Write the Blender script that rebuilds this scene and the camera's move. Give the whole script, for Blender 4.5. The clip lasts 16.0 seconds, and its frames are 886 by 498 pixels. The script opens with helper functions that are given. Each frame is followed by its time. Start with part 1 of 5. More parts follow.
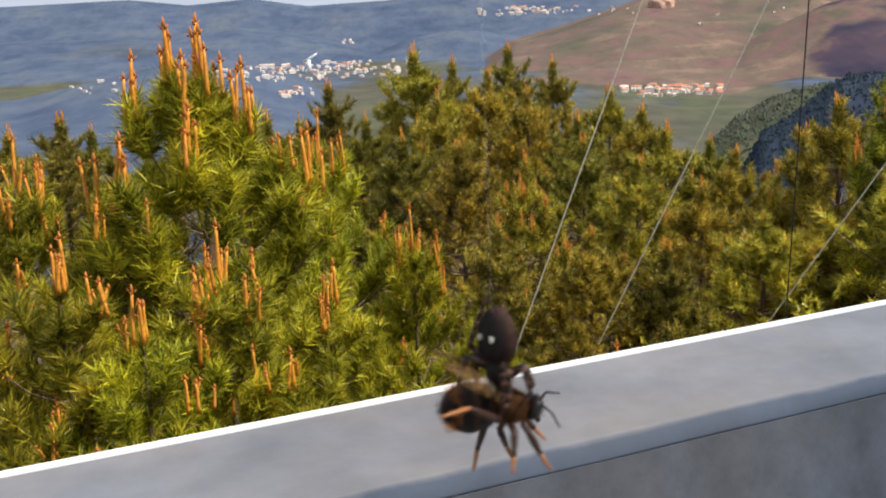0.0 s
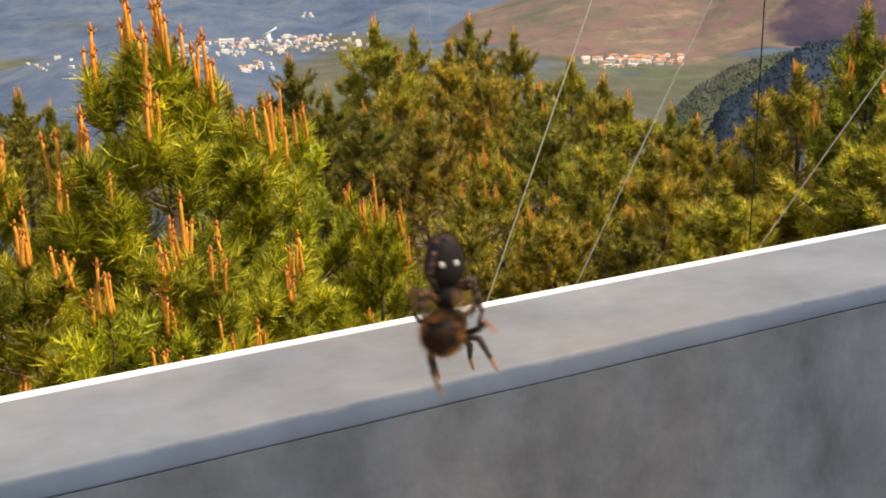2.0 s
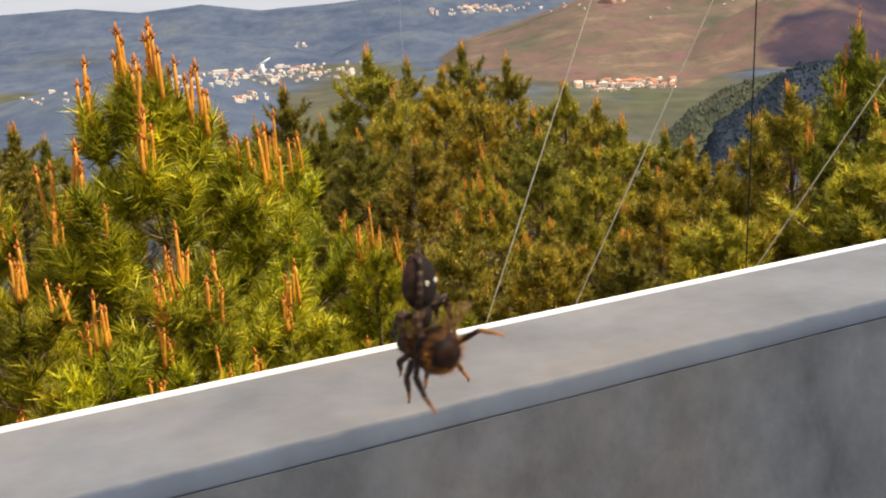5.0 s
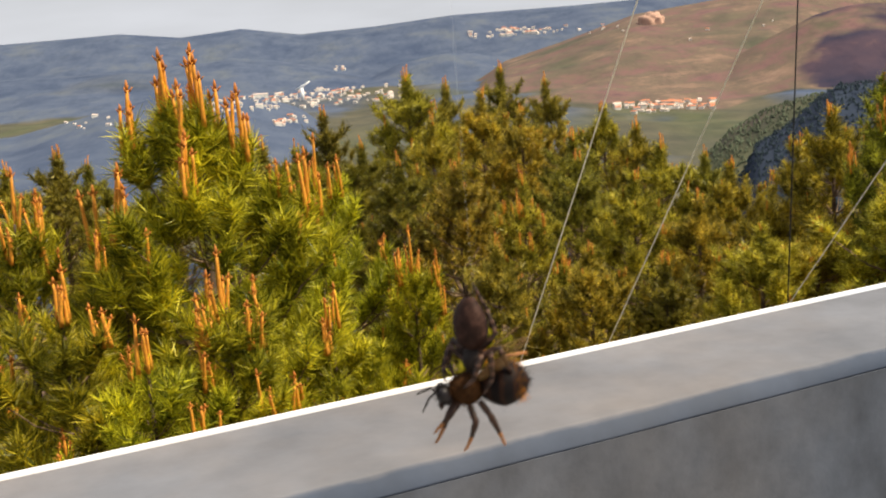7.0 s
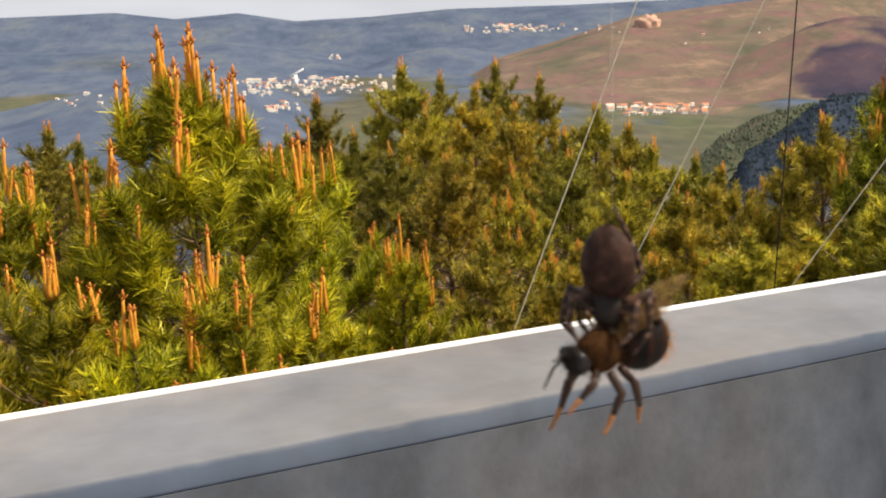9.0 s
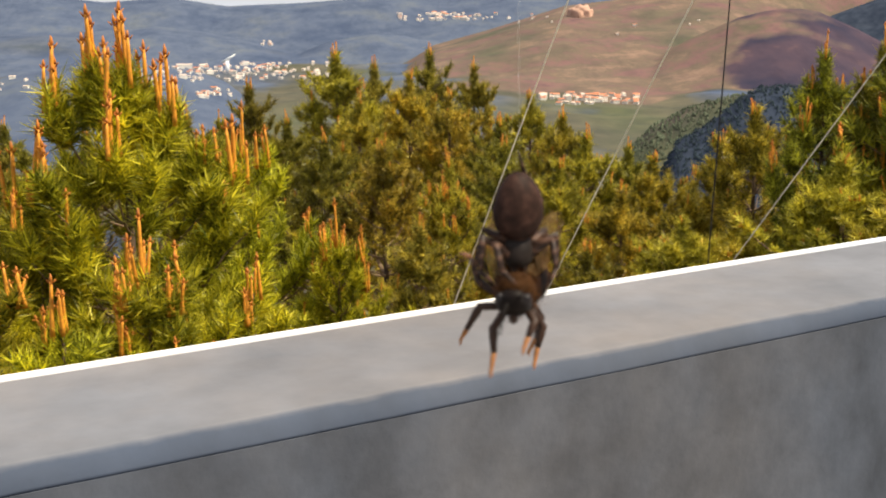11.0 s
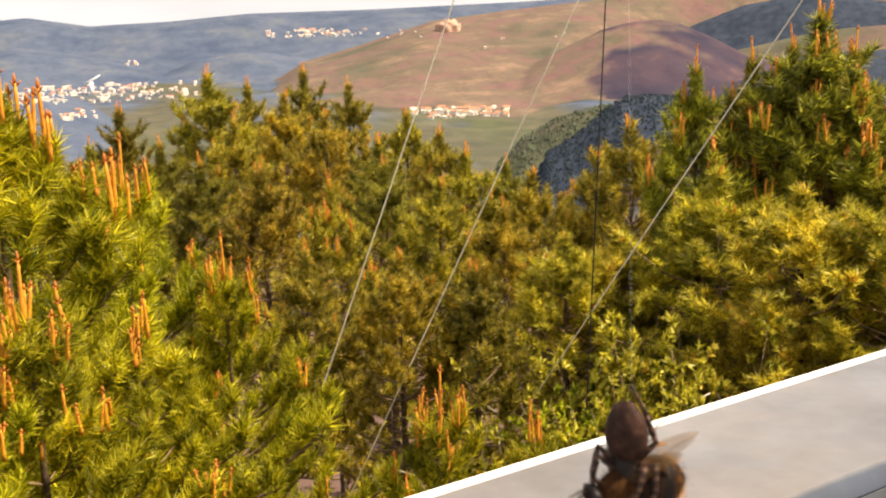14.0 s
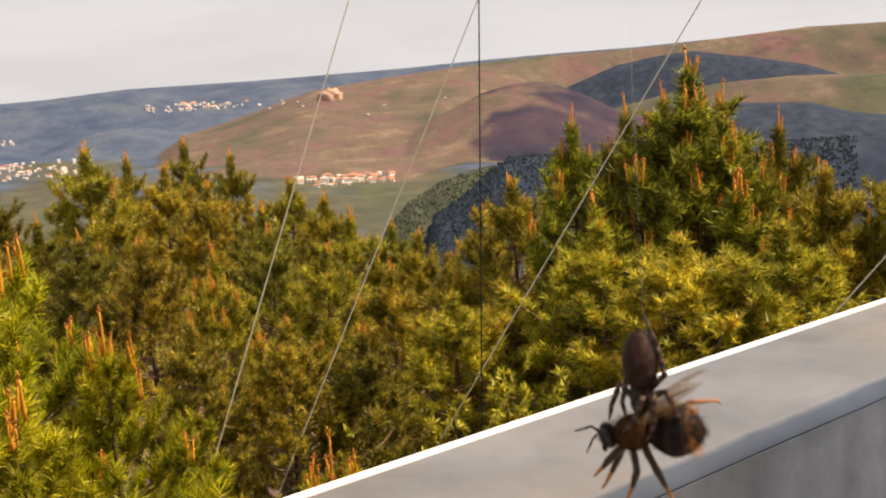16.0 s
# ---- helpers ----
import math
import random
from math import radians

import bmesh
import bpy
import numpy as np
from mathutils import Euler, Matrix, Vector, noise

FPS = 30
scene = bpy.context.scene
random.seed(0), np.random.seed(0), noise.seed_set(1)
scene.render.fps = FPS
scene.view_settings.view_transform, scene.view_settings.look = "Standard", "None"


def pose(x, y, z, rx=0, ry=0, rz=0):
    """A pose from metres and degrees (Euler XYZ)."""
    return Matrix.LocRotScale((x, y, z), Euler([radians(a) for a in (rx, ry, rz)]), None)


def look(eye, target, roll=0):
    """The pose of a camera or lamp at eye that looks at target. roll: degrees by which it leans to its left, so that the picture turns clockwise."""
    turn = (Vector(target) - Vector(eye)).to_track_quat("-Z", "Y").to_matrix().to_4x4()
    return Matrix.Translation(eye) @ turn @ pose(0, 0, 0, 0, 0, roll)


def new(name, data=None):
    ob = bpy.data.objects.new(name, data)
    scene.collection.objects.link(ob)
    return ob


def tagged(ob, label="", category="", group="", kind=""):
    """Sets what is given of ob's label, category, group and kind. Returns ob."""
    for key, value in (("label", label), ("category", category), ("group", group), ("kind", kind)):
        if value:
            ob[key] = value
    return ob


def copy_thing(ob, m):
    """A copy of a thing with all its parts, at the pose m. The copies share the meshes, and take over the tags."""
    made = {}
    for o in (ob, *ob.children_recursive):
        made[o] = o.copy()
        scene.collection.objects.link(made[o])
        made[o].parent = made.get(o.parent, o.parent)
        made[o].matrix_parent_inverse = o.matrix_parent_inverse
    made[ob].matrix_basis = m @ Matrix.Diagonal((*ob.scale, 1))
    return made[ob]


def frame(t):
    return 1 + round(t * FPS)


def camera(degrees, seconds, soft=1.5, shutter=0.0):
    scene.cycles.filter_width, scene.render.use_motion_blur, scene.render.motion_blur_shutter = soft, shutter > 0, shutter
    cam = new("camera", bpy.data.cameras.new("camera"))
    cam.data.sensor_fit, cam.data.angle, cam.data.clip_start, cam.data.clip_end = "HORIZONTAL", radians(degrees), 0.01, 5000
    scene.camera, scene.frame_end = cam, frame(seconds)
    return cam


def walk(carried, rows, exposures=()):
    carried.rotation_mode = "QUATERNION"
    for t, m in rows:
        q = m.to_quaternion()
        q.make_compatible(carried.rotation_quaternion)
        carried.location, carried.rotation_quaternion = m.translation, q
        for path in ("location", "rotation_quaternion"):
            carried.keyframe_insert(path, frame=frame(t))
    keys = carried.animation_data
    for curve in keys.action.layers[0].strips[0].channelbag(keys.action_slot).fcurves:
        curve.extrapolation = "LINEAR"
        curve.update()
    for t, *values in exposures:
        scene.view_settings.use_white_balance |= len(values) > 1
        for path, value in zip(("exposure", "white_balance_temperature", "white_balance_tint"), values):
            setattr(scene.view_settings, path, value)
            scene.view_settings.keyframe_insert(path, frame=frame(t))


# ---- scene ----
# ---------------------------------------------------------------- camera
cam = camera(40.7, 16.0, soft=1.8, shutter=0.3)
cam.data.dof.use_dof = True
cam.data.dof.focus_distance = 0.55
cam.data.dof.aperture_fstop = 88.0
walk(cam, [
    (0.0, pose(0.047, 0.079, 1.351, 78.35, 2.45, 0.40)),
    (0.5, pose(0.042, 0.060, 1.345, 78.02, 2.53, -0.24)),
    (1.0, pose(0.076, 0.054, 1.342, 77.61, 2.65, -0.41)),
    (1.5, pose(0.030, 0.030, 1.339, 76.95, 2.69, -1.40)),
    (2.0, pose(0.041, 0.027, 1.338, 76.99, 2.91, -1.47)),
    (2.5, pose(0.034, 0.016, 1.336, 77.14, 3.26, -1.95)),
    (3.0, pose(0.031, 0.018, 1.340, 77.31, 3.44, -2.22)),
    (3.5, pose(0.037, 0.021, 1.338, 77.64, 3.56, -2.15)),
    (4.0, pose(0.037, 0.024, 1.335, 77.84, 3.75, -2.02)),
    (6.5, pose(0.051, 0.053, 1.332, 79.14, 4.37, -0.91)),
    (7.0, pose(0.040, 0.046, 1.340, 79.42, 4.32, -0.04)),
    (7.5, pose(0.004, 0.006, 1.344, 79.30, 3.88, -0.15)),
    (8.0, pose(0.011, 0.011, 1.350, 79.11, 3.17, -0.04)),
    (8.5, pose(-0.000, 0.000, 1.350, 78.94, 2.36, -0.46)),
    (9.0, pose(0.017, 0.030, 1.324, 79.11, 1.75, -0.20)),
    (11.5, pose(-0.007, 0.112, 1.296, 78.26, 1.01, -3.77)),
    (12.0, pose(0.060, 0.141, 1.299, 78.03, 1.26, -3.94)),
    (12.5, pose(-0.024, 0.145, 1.309, 77.65, 1.39, -5.26)),
    (13.0, pose(-0.054, 0.155, 1.338, 77.59, 1.50, -6.58)),
    (13.5, pose(-0.075, 0.179, 1.358, 78.01, 1.68, -7.44)),
    (14.0, pose(-0.086, 0.191, 1.360, 79.03, 1.84, -9.52)),
    (14.5, pose(-0.104, 0.185, 1.330, 80.42, 1.41, -11.16)),
    (15.0, pose(-0.129, 0.171, 1.309, 81.29, 2.09, -13.44)),
    (15.5, pose(-0.118, 0.178, 1.307, 82.16, 3.34, -15.03)),
    (16.0, pose(-0.044, 0.179, 1.329, 81.89, 3.73, -15.15)),
], exposures=[(0.0, 0.34, 5750, 10), (1.0, 0.41, 5800, 10), (2.0, 0.52, 6300, 10), (3.0, 0.53, 6500, 10), (4.0, 0.50, 6500, 10), (6.5, 0.40, 6500, 10), (7.5, 0.40, 6500, 10), (9.0, 0.48, 6500, 10), (11.5, 0.56, 6500, 10), (12.5, 0.72, 6600, 10),
              (13.3, 0.92, 6950, 10), (14.0, 0.93, 7250, 13), (14.5, 0.74, 7350, 14), (15.0, 0.52, 7200, 14), (16.0, 0.48, 7150, 14)])

# ---------------------------------------------------------------- world and sun
SUN_AZ, SUN_EL = 107.0, 55.0          # bearing from +y towards +x, height, degrees
world = bpy.data.worlds.new("world")
scene.world = world
world.use_nodes = True
wn, wl = world.node_tree.nodes, world.node_tree.links
wn.clear()
w_out, w_bg, w_sky = wn.new("ShaderNodeOutputWorld"), wn.new("ShaderNodeBackground"), wn.new("ShaderNodeTexSky")
w_sky.sky_type, w_sky.sun_disc = "NISHITA", False
w_sky.sun_elevation, w_sky.sun_rotation = radians(SUN_EL), radians(SUN_AZ)
w_sky.air_density, w_sky.dust_density, w_sky.ozone_density = 1.0, 2.0, 1.0
w_co, w_map, w_noise, w_ramp, w_mix = (wn.new("ShaderNodeTexCoord"), wn.new("ShaderNodeMapping"), wn.new("ShaderNodeTexNoise"),
                                       wn.new("ShaderNodeValToRGB"), wn.new("ShaderNodeMixRGB"))
w_map.inputs["Scale"].default_value = (1.6, 1.6, 9.0)
w_noise.inputs["Scale"].default_value, w_noise.inputs["Detail"].default_value = 2.2, 7.0
w_ramp.color_ramp.elements[0].position, w_ramp.color_ramp.elements[1].position = 0.30, 0.62
w_ramp.color_ramp.elements[0].color, w_ramp.color_ramp.elements[1].color = (0.78, 0.78, 0.78, 1), (1, 1, 1, 1)
w_mix.inputs["Color2"].default_value = (9.3, 9.5, 10.0, 1)      # thin bright cloud
wl.new(w_co.outputs["Generated"], w_map.inputs["Vector"])
wl.new(w_map.outputs["Vector"], w_noise.inputs["Vector"])
wl.new(w_noise.outputs["Fac"], w_ramp.inputs["Fac"])
wl.new(w_ramp.outputs["Color"], w_mix.inputs["Fac"])
wl.new(w_sky.outputs["Color"], w_mix.inputs["Color1"])
wl.new(w_mix.outputs["Color"], w_bg.inputs["Color"])
wl.new(w_bg.outputs["Background"], w_out.inputs["Surface"])
w_bg.inputs["Strength"].default_value = 0.058

sun = new("sun", bpy.data.lights.new("sun", "SUN"))
sun.data.energy, sun.data.angle, sun.data.color = 5.0, radians(0.6), (1.0, 0.90, 0.70)
sa, se = radians(SUN_AZ), radians(SUN_EL)
sun.matrix_world = look((0, 0, 0), (-math.sin(sa) * math.cos(se), -math.cos(sa) * math.cos(se), -math.sin(se)))


# ---------------------------------------------------------------- small helpers
def mesh_of(name, verts, faces, mat=None, smooth=False):
    me = bpy.data.meshes.new(name)
    me.from_pydata([tuple(v) for v in verts], [], [tuple(f) for f in faces])
    me.update()
    if mat:
        me.materials.append(mat)
    if smooth:
        me.polygons.foreach_set("use_smooth", [True] * len(me.polygons))
    return me


def tri_mesh(name, tris, mat):
    """A mesh of loose triangles, from an array n x 3 x 3."""
    n = len(tris)
    me = bpy.data.meshes.new(name)
    me.vertices.add(3 * n), me.loops.add(3 * n), me.polygons.add(n)
    me.vertices.foreach_set("co", np.ascontiguousarray(tris, dtype=np.float32).ravel())
    me.loops.foreach_set("vertex_index", np.arange(3 * n, dtype=np.int32))
    me.polygons.foreach_set("loop_start", np.arange(0, 3 * n, 3, dtype=np.int32))
    me.update(), me.validate()
    me.materials.append(mat)
    return me


def part(name, data, mat, parent, label="", kind=""):
    """Links a bmesh or a mesh as one mesh object under its thing."""
    if isinstance(data, bmesh.types.BMesh):
        me = bpy.data.meshes.new(name)
        data.to_mesh(me), data.free()
        me.polygons.foreach_set("use_smooth", [True] * len(me.polygons))
    else:
        me = data
    if mat and not me.materials:
        me.materials.append(mat)
    ob = new(name, me)
    ob.parent = parent
    return tagged(ob, label=label, kind=kind)


def thing(name, label, category, group="", kind="", at=None):
    ob = new(name)
    ob.empty_display_size = 0.1
    if at is not None:
        ob.matrix_world = at
    return tagged(ob, label, category, group, kind)


def unit(v):
    v = np.asarray(v, float)
    return v / max(np.linalg.norm(v), 1e-9)


def tube(points, radii, sides=6, caps=True):
    """Vertices and faces of a tube along points."""
    pts = np.asarray(points, float)
    verts, faces = [], []
    tang = np.gradient(pts, axis=0)
    ref = np.array([0.31, 0.17, 0.93])
    for k, (p, r) in enumerate(zip(pts, radii)):
        t = unit(tang[k])
        a = unit(np.cross(t, ref if abs(t @ ref) < 0.95 else (1, 0, 0)))
        b = np.cross(t, a)
        for s in range(sides):
            w = 2 * math.pi * s / sides
            verts.append(p + r * (a * math.cos(w) + b * math.sin(w)))
    for k in range(len(pts) - 1):
        for s in range(sides):
            i, j = k * sides + s, k * sides + (s + 1) % sides
            faces.append((i, j, j + sides, i + sides))
    if caps:
        faces.append(tuple(range(sides - 1, -1, -1)))
        last = (len(pts) - 1) * sides
        faces.append(tuple(last + s for s in range(sides)))
    return verts, faces


def joined(pieces):
    verts, faces = [], []
    for v, f in pieces:
        o = len(verts)
        verts += list(v)
        faces += [tuple(i + o for i in q) for q in f]
    return verts, faces


# ---------------------------------------------------------------- materials
def material(name, rough=0.7, metal=0.0, spec=0.3):
    m = bpy.data.materials.new(name)
    m.use_nodes = True
    n, l = m.node_tree.nodes, m.node_tree.links
    b = n["Principled BSDF"]
    b.inputs["Roughness"].default_value, b.inputs["Metallic"].default_value = rough, metal
    b.inputs["Specular IOR Level"].default_value = spec
    return m, n, l, b


def noise_ramp(n, l, scale, stops, detail=5.0, coords="Object", stretch=None, rough=0.6):
    co, nz, rp = n.new("ShaderNodeTexCoord"), n.new("ShaderNodeTexNoise"), n.new("ShaderNodeValToRGB")
    nz.inputs["Scale"].default_value, nz.inputs["Detail"].default_value = scale, detail
    nz.inputs["Roughness"].default_value = rough
    src = co.outputs[coords]
    if stretch:
        mp = n.new("ShaderNodeMapping")
        mp.inputs["Scale"].default_value = stretch
        l.new(src, mp.inputs["Vector"])
        src = mp.outputs["Vector"]
    l.new(src, nz.inputs["Vector"])
    l.new(nz.outputs["Fac"], rp.inputs["Fac"])
    els = rp.color_ramp.elements
    while len(els) < len(stops):
        els.new(0.5)
    for e, (p, c) in zip(els, stops):
        e.position, e.color = p, (*c, 1)
    return nz, rp


def bumped(n, l, b, height, strength, dist):
    bp = n.new("ShaderNodeBump")
    bp.inputs["Strength"].default_value, bp.inputs["Distance"].default_value = strength, dist
    l.new(height, bp.inputs["Height"])
    l.new(bp.outputs["Normal"], b.inputs["Normal"])


def plain(name, color, rough=0.6, metal=0.0, var=0.25, scale=20.0, spec=0.3, bump=0.0, dist=0.001):
    m, n, l, b = material(name, rough, metal, spec)
    lo, hi = [c * (1 - var) for c in color], [min(1, c * (1 + var)) for c in color]
    nz, rp = noise_ramp(n, l, scale, [(0.3, lo), (0.7, hi)])
    l.new(rp.outputs["Color"], b.inputs["Base Color"])
    if bump:
        bumped(n, l, b, nz.outputs["Fac"], bump, dist)
    return m


def leafy(name, dark, light, translucent=0.35):
    """Foliage: colour varies from tuft to tuft and from needle to needle, and light shines through."""
    m, n, l, b = material(name, 0.45, 0, 0.36)
    geo, rp = n.new("ShaderNodeNewGeometry"), n.new("ShaderNodeValToRGB")
    rp.color_ramp.elements[0].color, rp.color_ramp.elements[1].color = (*dark, 1), (*light, 1)
    rp.color_ramp.elements.new(0.55).color = (*[0.6 * a + 0.4 * b for a, b in zip(dark, light)], 1)
    nz, rp2 = noise_ramp(n, l, 2.1, [(0.36, (0.56, 0.58, 0.58)), (0.66, (1.30, 1.24, 1.05))], detail=3.0)
    mul = n.new("ShaderNodeMixRGB")
    mul.blend_type = "MULTIPLY"
    mul.inputs["Fac"].default_value = 1.0
    l.new(geo.outputs["Random Per Island"], rp.inputs["Fac"])
    l.new(rp.outputs["Color"], mul.inputs["Color1"])
    l.new(rp2.outputs["Color"], mul.inputs["Color2"])
    info, hsv = n.new("ShaderNodeObjectInfo"), n.new("ShaderNodeHueSaturation")
    mr = n.new("ShaderNodeMapRange")
    mr.inputs["To Min"].default_value, mr.inputs["To Max"].default_value = 0.84, 1.26
    l.new(info.outputs["Random"], mr.inputs["Value"])
    l.new(mr.outputs["Result"], hsv.inputs["Value"])
    many, part_of, hue = n.new("ShaderNodeMath"), n.new("ShaderNodeMath"), n.new("ShaderNodeMapRange")
    many.operation, many.inputs[1].default_value, part_of.operation = "MULTIPLY", 7.31, "FRACT"
    hue.inputs["To Min"].default_value, hue.inputs["To Max"].default_value = 0.486, 0.514
    l.new(info.outputs["Random"], many.inputs[0])
    l.new(many.outputs[0], part_of.inputs[0])
    l.new(part_of.outputs[0], hue.inputs["Value"])
    l.new(hue.outputs["Result"], hsv.inputs["Hue"])
    l.new(mul.outputs["Color"], hsv.inputs["Color"])
    l.new(hsv.outputs["Color"], b.inputs["Base Color"])
    tr, mix = n.new("ShaderNodeBsdfTranslucent"), n.new("ShaderNodeMixShader")
    mix.inputs["Fac"].default_value = translucent
    l.new(hsv.outputs["Color"], tr.inputs["Color"])
    l.new(b.outputs["BSDF"], mix.inputs[1])
    l.new(tr.outputs["BSDF"], mix.inputs[2])
    l.new(mix.outputs["Shader"], n["Material Output"].inputs["Surface"])
    return m


M_NEEDLE_NEAR = leafy("young_pine_needles", (0.070, 0.092, 0.004), (0.88, 0.77, 0.044), 0.42)
M_NEEDLE = leafy("pine_needles", (0.090, 0.083, 0.010), (0.80, 0.64, 0.075), 0.40)
M_NEEDLE_DARK = leafy("old_pine_needles", (0.064, 0.062, 0.012), (0.62, 0.52, 0.066), 0.38)
M_NEEDLE_LIGHT = leafy("yellowish_pine_needles", (0.17, 0.148, 0.012), (0.86, 0.71, 0.09), 0.45)
M_NEEDLE_DEEP = leafy("deep_green_pine_needles", (0.055, 0.064, 0.010), (0.60, 0.56, 0.060), 0.34)
M_SHRUB = leafy("shrub_leaves", (0.19, 0.24, 0.010), (0.72, 0.68, 0.04), 0.5)
M_CANDLE = plain("pine_candle", (0.66, 0.265, 0.026), 0.6, var=0.3, scale=30, bump=0.4, dist=0.004)
M_CANDLE_TIP = plain("pine_candle_bud", (0.46, 0.15, 0.02), 0.6, var=0.3, scale=60)
M_BARK = plain("pine_bark", (0.10, 0.065, 0.042), 0.9, var=0.5, scale=9, bump=0.8, dist=0.02)
M_TWIG = plain("pine_twig", (0.20, 0.13, 0.075), 0.85, var=0.4, scale=12)
M_DEAD = plain("dead_twig", (0.42, 0.36, 0.27), 0.85, var=0.3, scale=12)


def concrete(name, base, spread, stain, bump, edge_shade=None):
    """Mottled concrete; the last argument is a shade tint painted along one edge, and where it begins and ends across.
    """
    m, n, l, b = material(name, 0.78, 0, 0.25)
    lo = [c * (1 - spread) for c in base]
    hi = [min(1, c * (1 + spread)) for c in base]
    nz, rp = noise_ramp(n, l, 7.0, [(0.32, lo), (0.68, hi)], detail=8, stretch=(1, 1, 0.45))
    nz2, rp2 = noise_ramp(n, l, 38.0, [(0.30, (1 - stain,) * 3), (0.62, (1.0, 1.0, 1.0)), (0.85, (1.06, 1.05, 1.03))], detail=6)
    nz3, rp3 = noise_ramp(n, l, 2.2, [(0.38, (0.86, 0.93, 1.06)), (0.64, (1.10, 0.99, 0.90))], detail=6)
    for other in (rp2, rp3):
        mul = n.new("ShaderNodeMixRGB")
        mul.blend_type, mul.inputs["Fac"].default_value = "MULTIPLY", 1.0
        l.new(rp.outputs["Color"], mul.inputs["Color1"])
        l.new(other.outputs["Color"], mul.inputs["Color2"])
        rp = mul
    # shade of the rounded edge, painted as a tint that fades out across y
    if edge_shade:
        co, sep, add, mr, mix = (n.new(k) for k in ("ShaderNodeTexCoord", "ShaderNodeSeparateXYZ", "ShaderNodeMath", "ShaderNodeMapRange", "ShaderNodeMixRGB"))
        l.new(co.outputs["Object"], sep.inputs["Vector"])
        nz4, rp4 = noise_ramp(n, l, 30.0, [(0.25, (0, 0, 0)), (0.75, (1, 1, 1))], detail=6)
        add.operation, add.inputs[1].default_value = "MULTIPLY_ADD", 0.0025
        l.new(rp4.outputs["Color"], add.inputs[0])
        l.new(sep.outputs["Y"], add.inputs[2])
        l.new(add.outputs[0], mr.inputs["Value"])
        mr.inputs["From Min"].default_value, mr.inputs["From Max"].default_value = edge_shade[1] + 0.00125, edge_shade[2] + 0.00125
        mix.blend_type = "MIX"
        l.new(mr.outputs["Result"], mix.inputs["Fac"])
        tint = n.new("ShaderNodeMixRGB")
        tint.blend_type, tint.inputs["Fac"].default_value, tint.inputs["Color2"].default_value = "MULTIPLY", 1.0, (*edge_shade[0], 1)
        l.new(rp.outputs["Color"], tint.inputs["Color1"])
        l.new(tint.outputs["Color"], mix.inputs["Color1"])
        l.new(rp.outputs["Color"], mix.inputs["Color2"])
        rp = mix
    l.new(rp.outputs["Color"], b.inputs["Base Color"])
    bumped(n, l, b, nz2.outputs["Fac"], bump, 0.002)
    return m


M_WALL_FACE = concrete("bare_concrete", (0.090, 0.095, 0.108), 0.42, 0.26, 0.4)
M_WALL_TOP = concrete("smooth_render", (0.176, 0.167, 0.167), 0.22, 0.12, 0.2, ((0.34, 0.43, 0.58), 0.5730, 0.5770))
M_WALL_LIP = concrete("white_paint", (0.74, 0.72, 0.69), 0.03, 0.02, 0.08)
M_FLOOR = concrete("terrace_concrete", (0.36, 0.35, 0.33), 0.15, 0.12, 0.3)
M_WIRE = plain("galvanised_wire", (0.74, 0.66, 0.50), 0.6, metal=0.0, var=0.15, scale=40)
M_CABLE = plain("black_cable", (0.02, 0.019, 0.02), 0.5, var=0.2, scale=40)

# ---------------------------------------------------------------- terrain
SKYLINE = ([-180, -60, -19.5, -14.9, -12.2, -9.4, -6.7, -3.1, 0.5, 6.2, 8.5, 13.5, 19.2, 24.4, 29.5, 32, 36, 60, 180],
           [0.4, 0.4, 0.68, 0.76, 0.40, 0.60, 0.15, 0.25, 0.50, 0.52, 0.55, 0.66, 0.86, 0.93, 1.1, 1.3, 1.2, 1.0, 0.4])
LEFT_SPUR = ([-180, -40, -20, -14, -11, -10, -8, -5.5, -3, 0, 180], [-1.4, -1.0, -0.9, -0.95, -0.80, -0.72, -0.95, -1.55, -2.3, -4, -4])
MID_RISE = ([-180, -7, -4, -2, 0, 1.5, 3, 5, 7, 180], [-5, -4.5, -2.3, -1.55, -1.25, -1.35, -1.75, -2.6, -4.5, -5])
LOW_LEFT = ([-180, -40, -20, -16.5, -12.6, -11, -9, -7, -5, 180], [-3.8, -3.6, -3.45, -2.8, -2.07, -2.05, -2.5, -3.3, -5, -5])
MOOR = ([-180, 0, 1.5, 2.8, 5.5, 9, 12.8, 17, 20, 24, 28, 32, 40, 180], [-5, -4, -2.7, -1.85, -1.16, -0.13, 0.26, 0.62, 0.78, 0.84, 1.04, 1.28, 1.2, -5])
DARK_TOP = ([-180, 18, 21, 23.4, 25.2, 26.9, 29.4, 31.9, 34, 40, 180], [-6, -3, -0.75, 0.14, 0.42, 0.54, 0.1, -0.4, -1.2, -2.5, -6])
OLIVE = ([-180, 20, 23, 26, 28, 31, 34, 40, 180], [-6, -3.5, -1.9, -1.25, -0.98, -0.85, -0.95, -1.2, -6])
HEATH = ([-180, 8, 10, 12.6, 14.8, 17, 18.1, 18.9, 19.7, 20.5, 22.1, 23.5, 26, 30, 180], [-6, -5.0, -3.9, -2.81, -1.73, -0.78, -0.52, -0.42, -0.44, -0.59, -1.34, -2.1, -3.0, -4.5, -6])
DARK_RIGHT = ([-180, 21, 23, 26, 29, 32, 34, 38, 60, 180], [-7, -5, -3.4, -2.25, -1.98, -2.13, -2.7, -3.2, -3.5, -7])
GREEN_SPUR = ([-180, 11.0, 12, 13.2, 14.6, 16.3, 18.5, 22, 26, 180], [-12, -8.6, -6.9, -5.75, -5.0, -4.45, -4.1, -4.2, -5.5, -12])
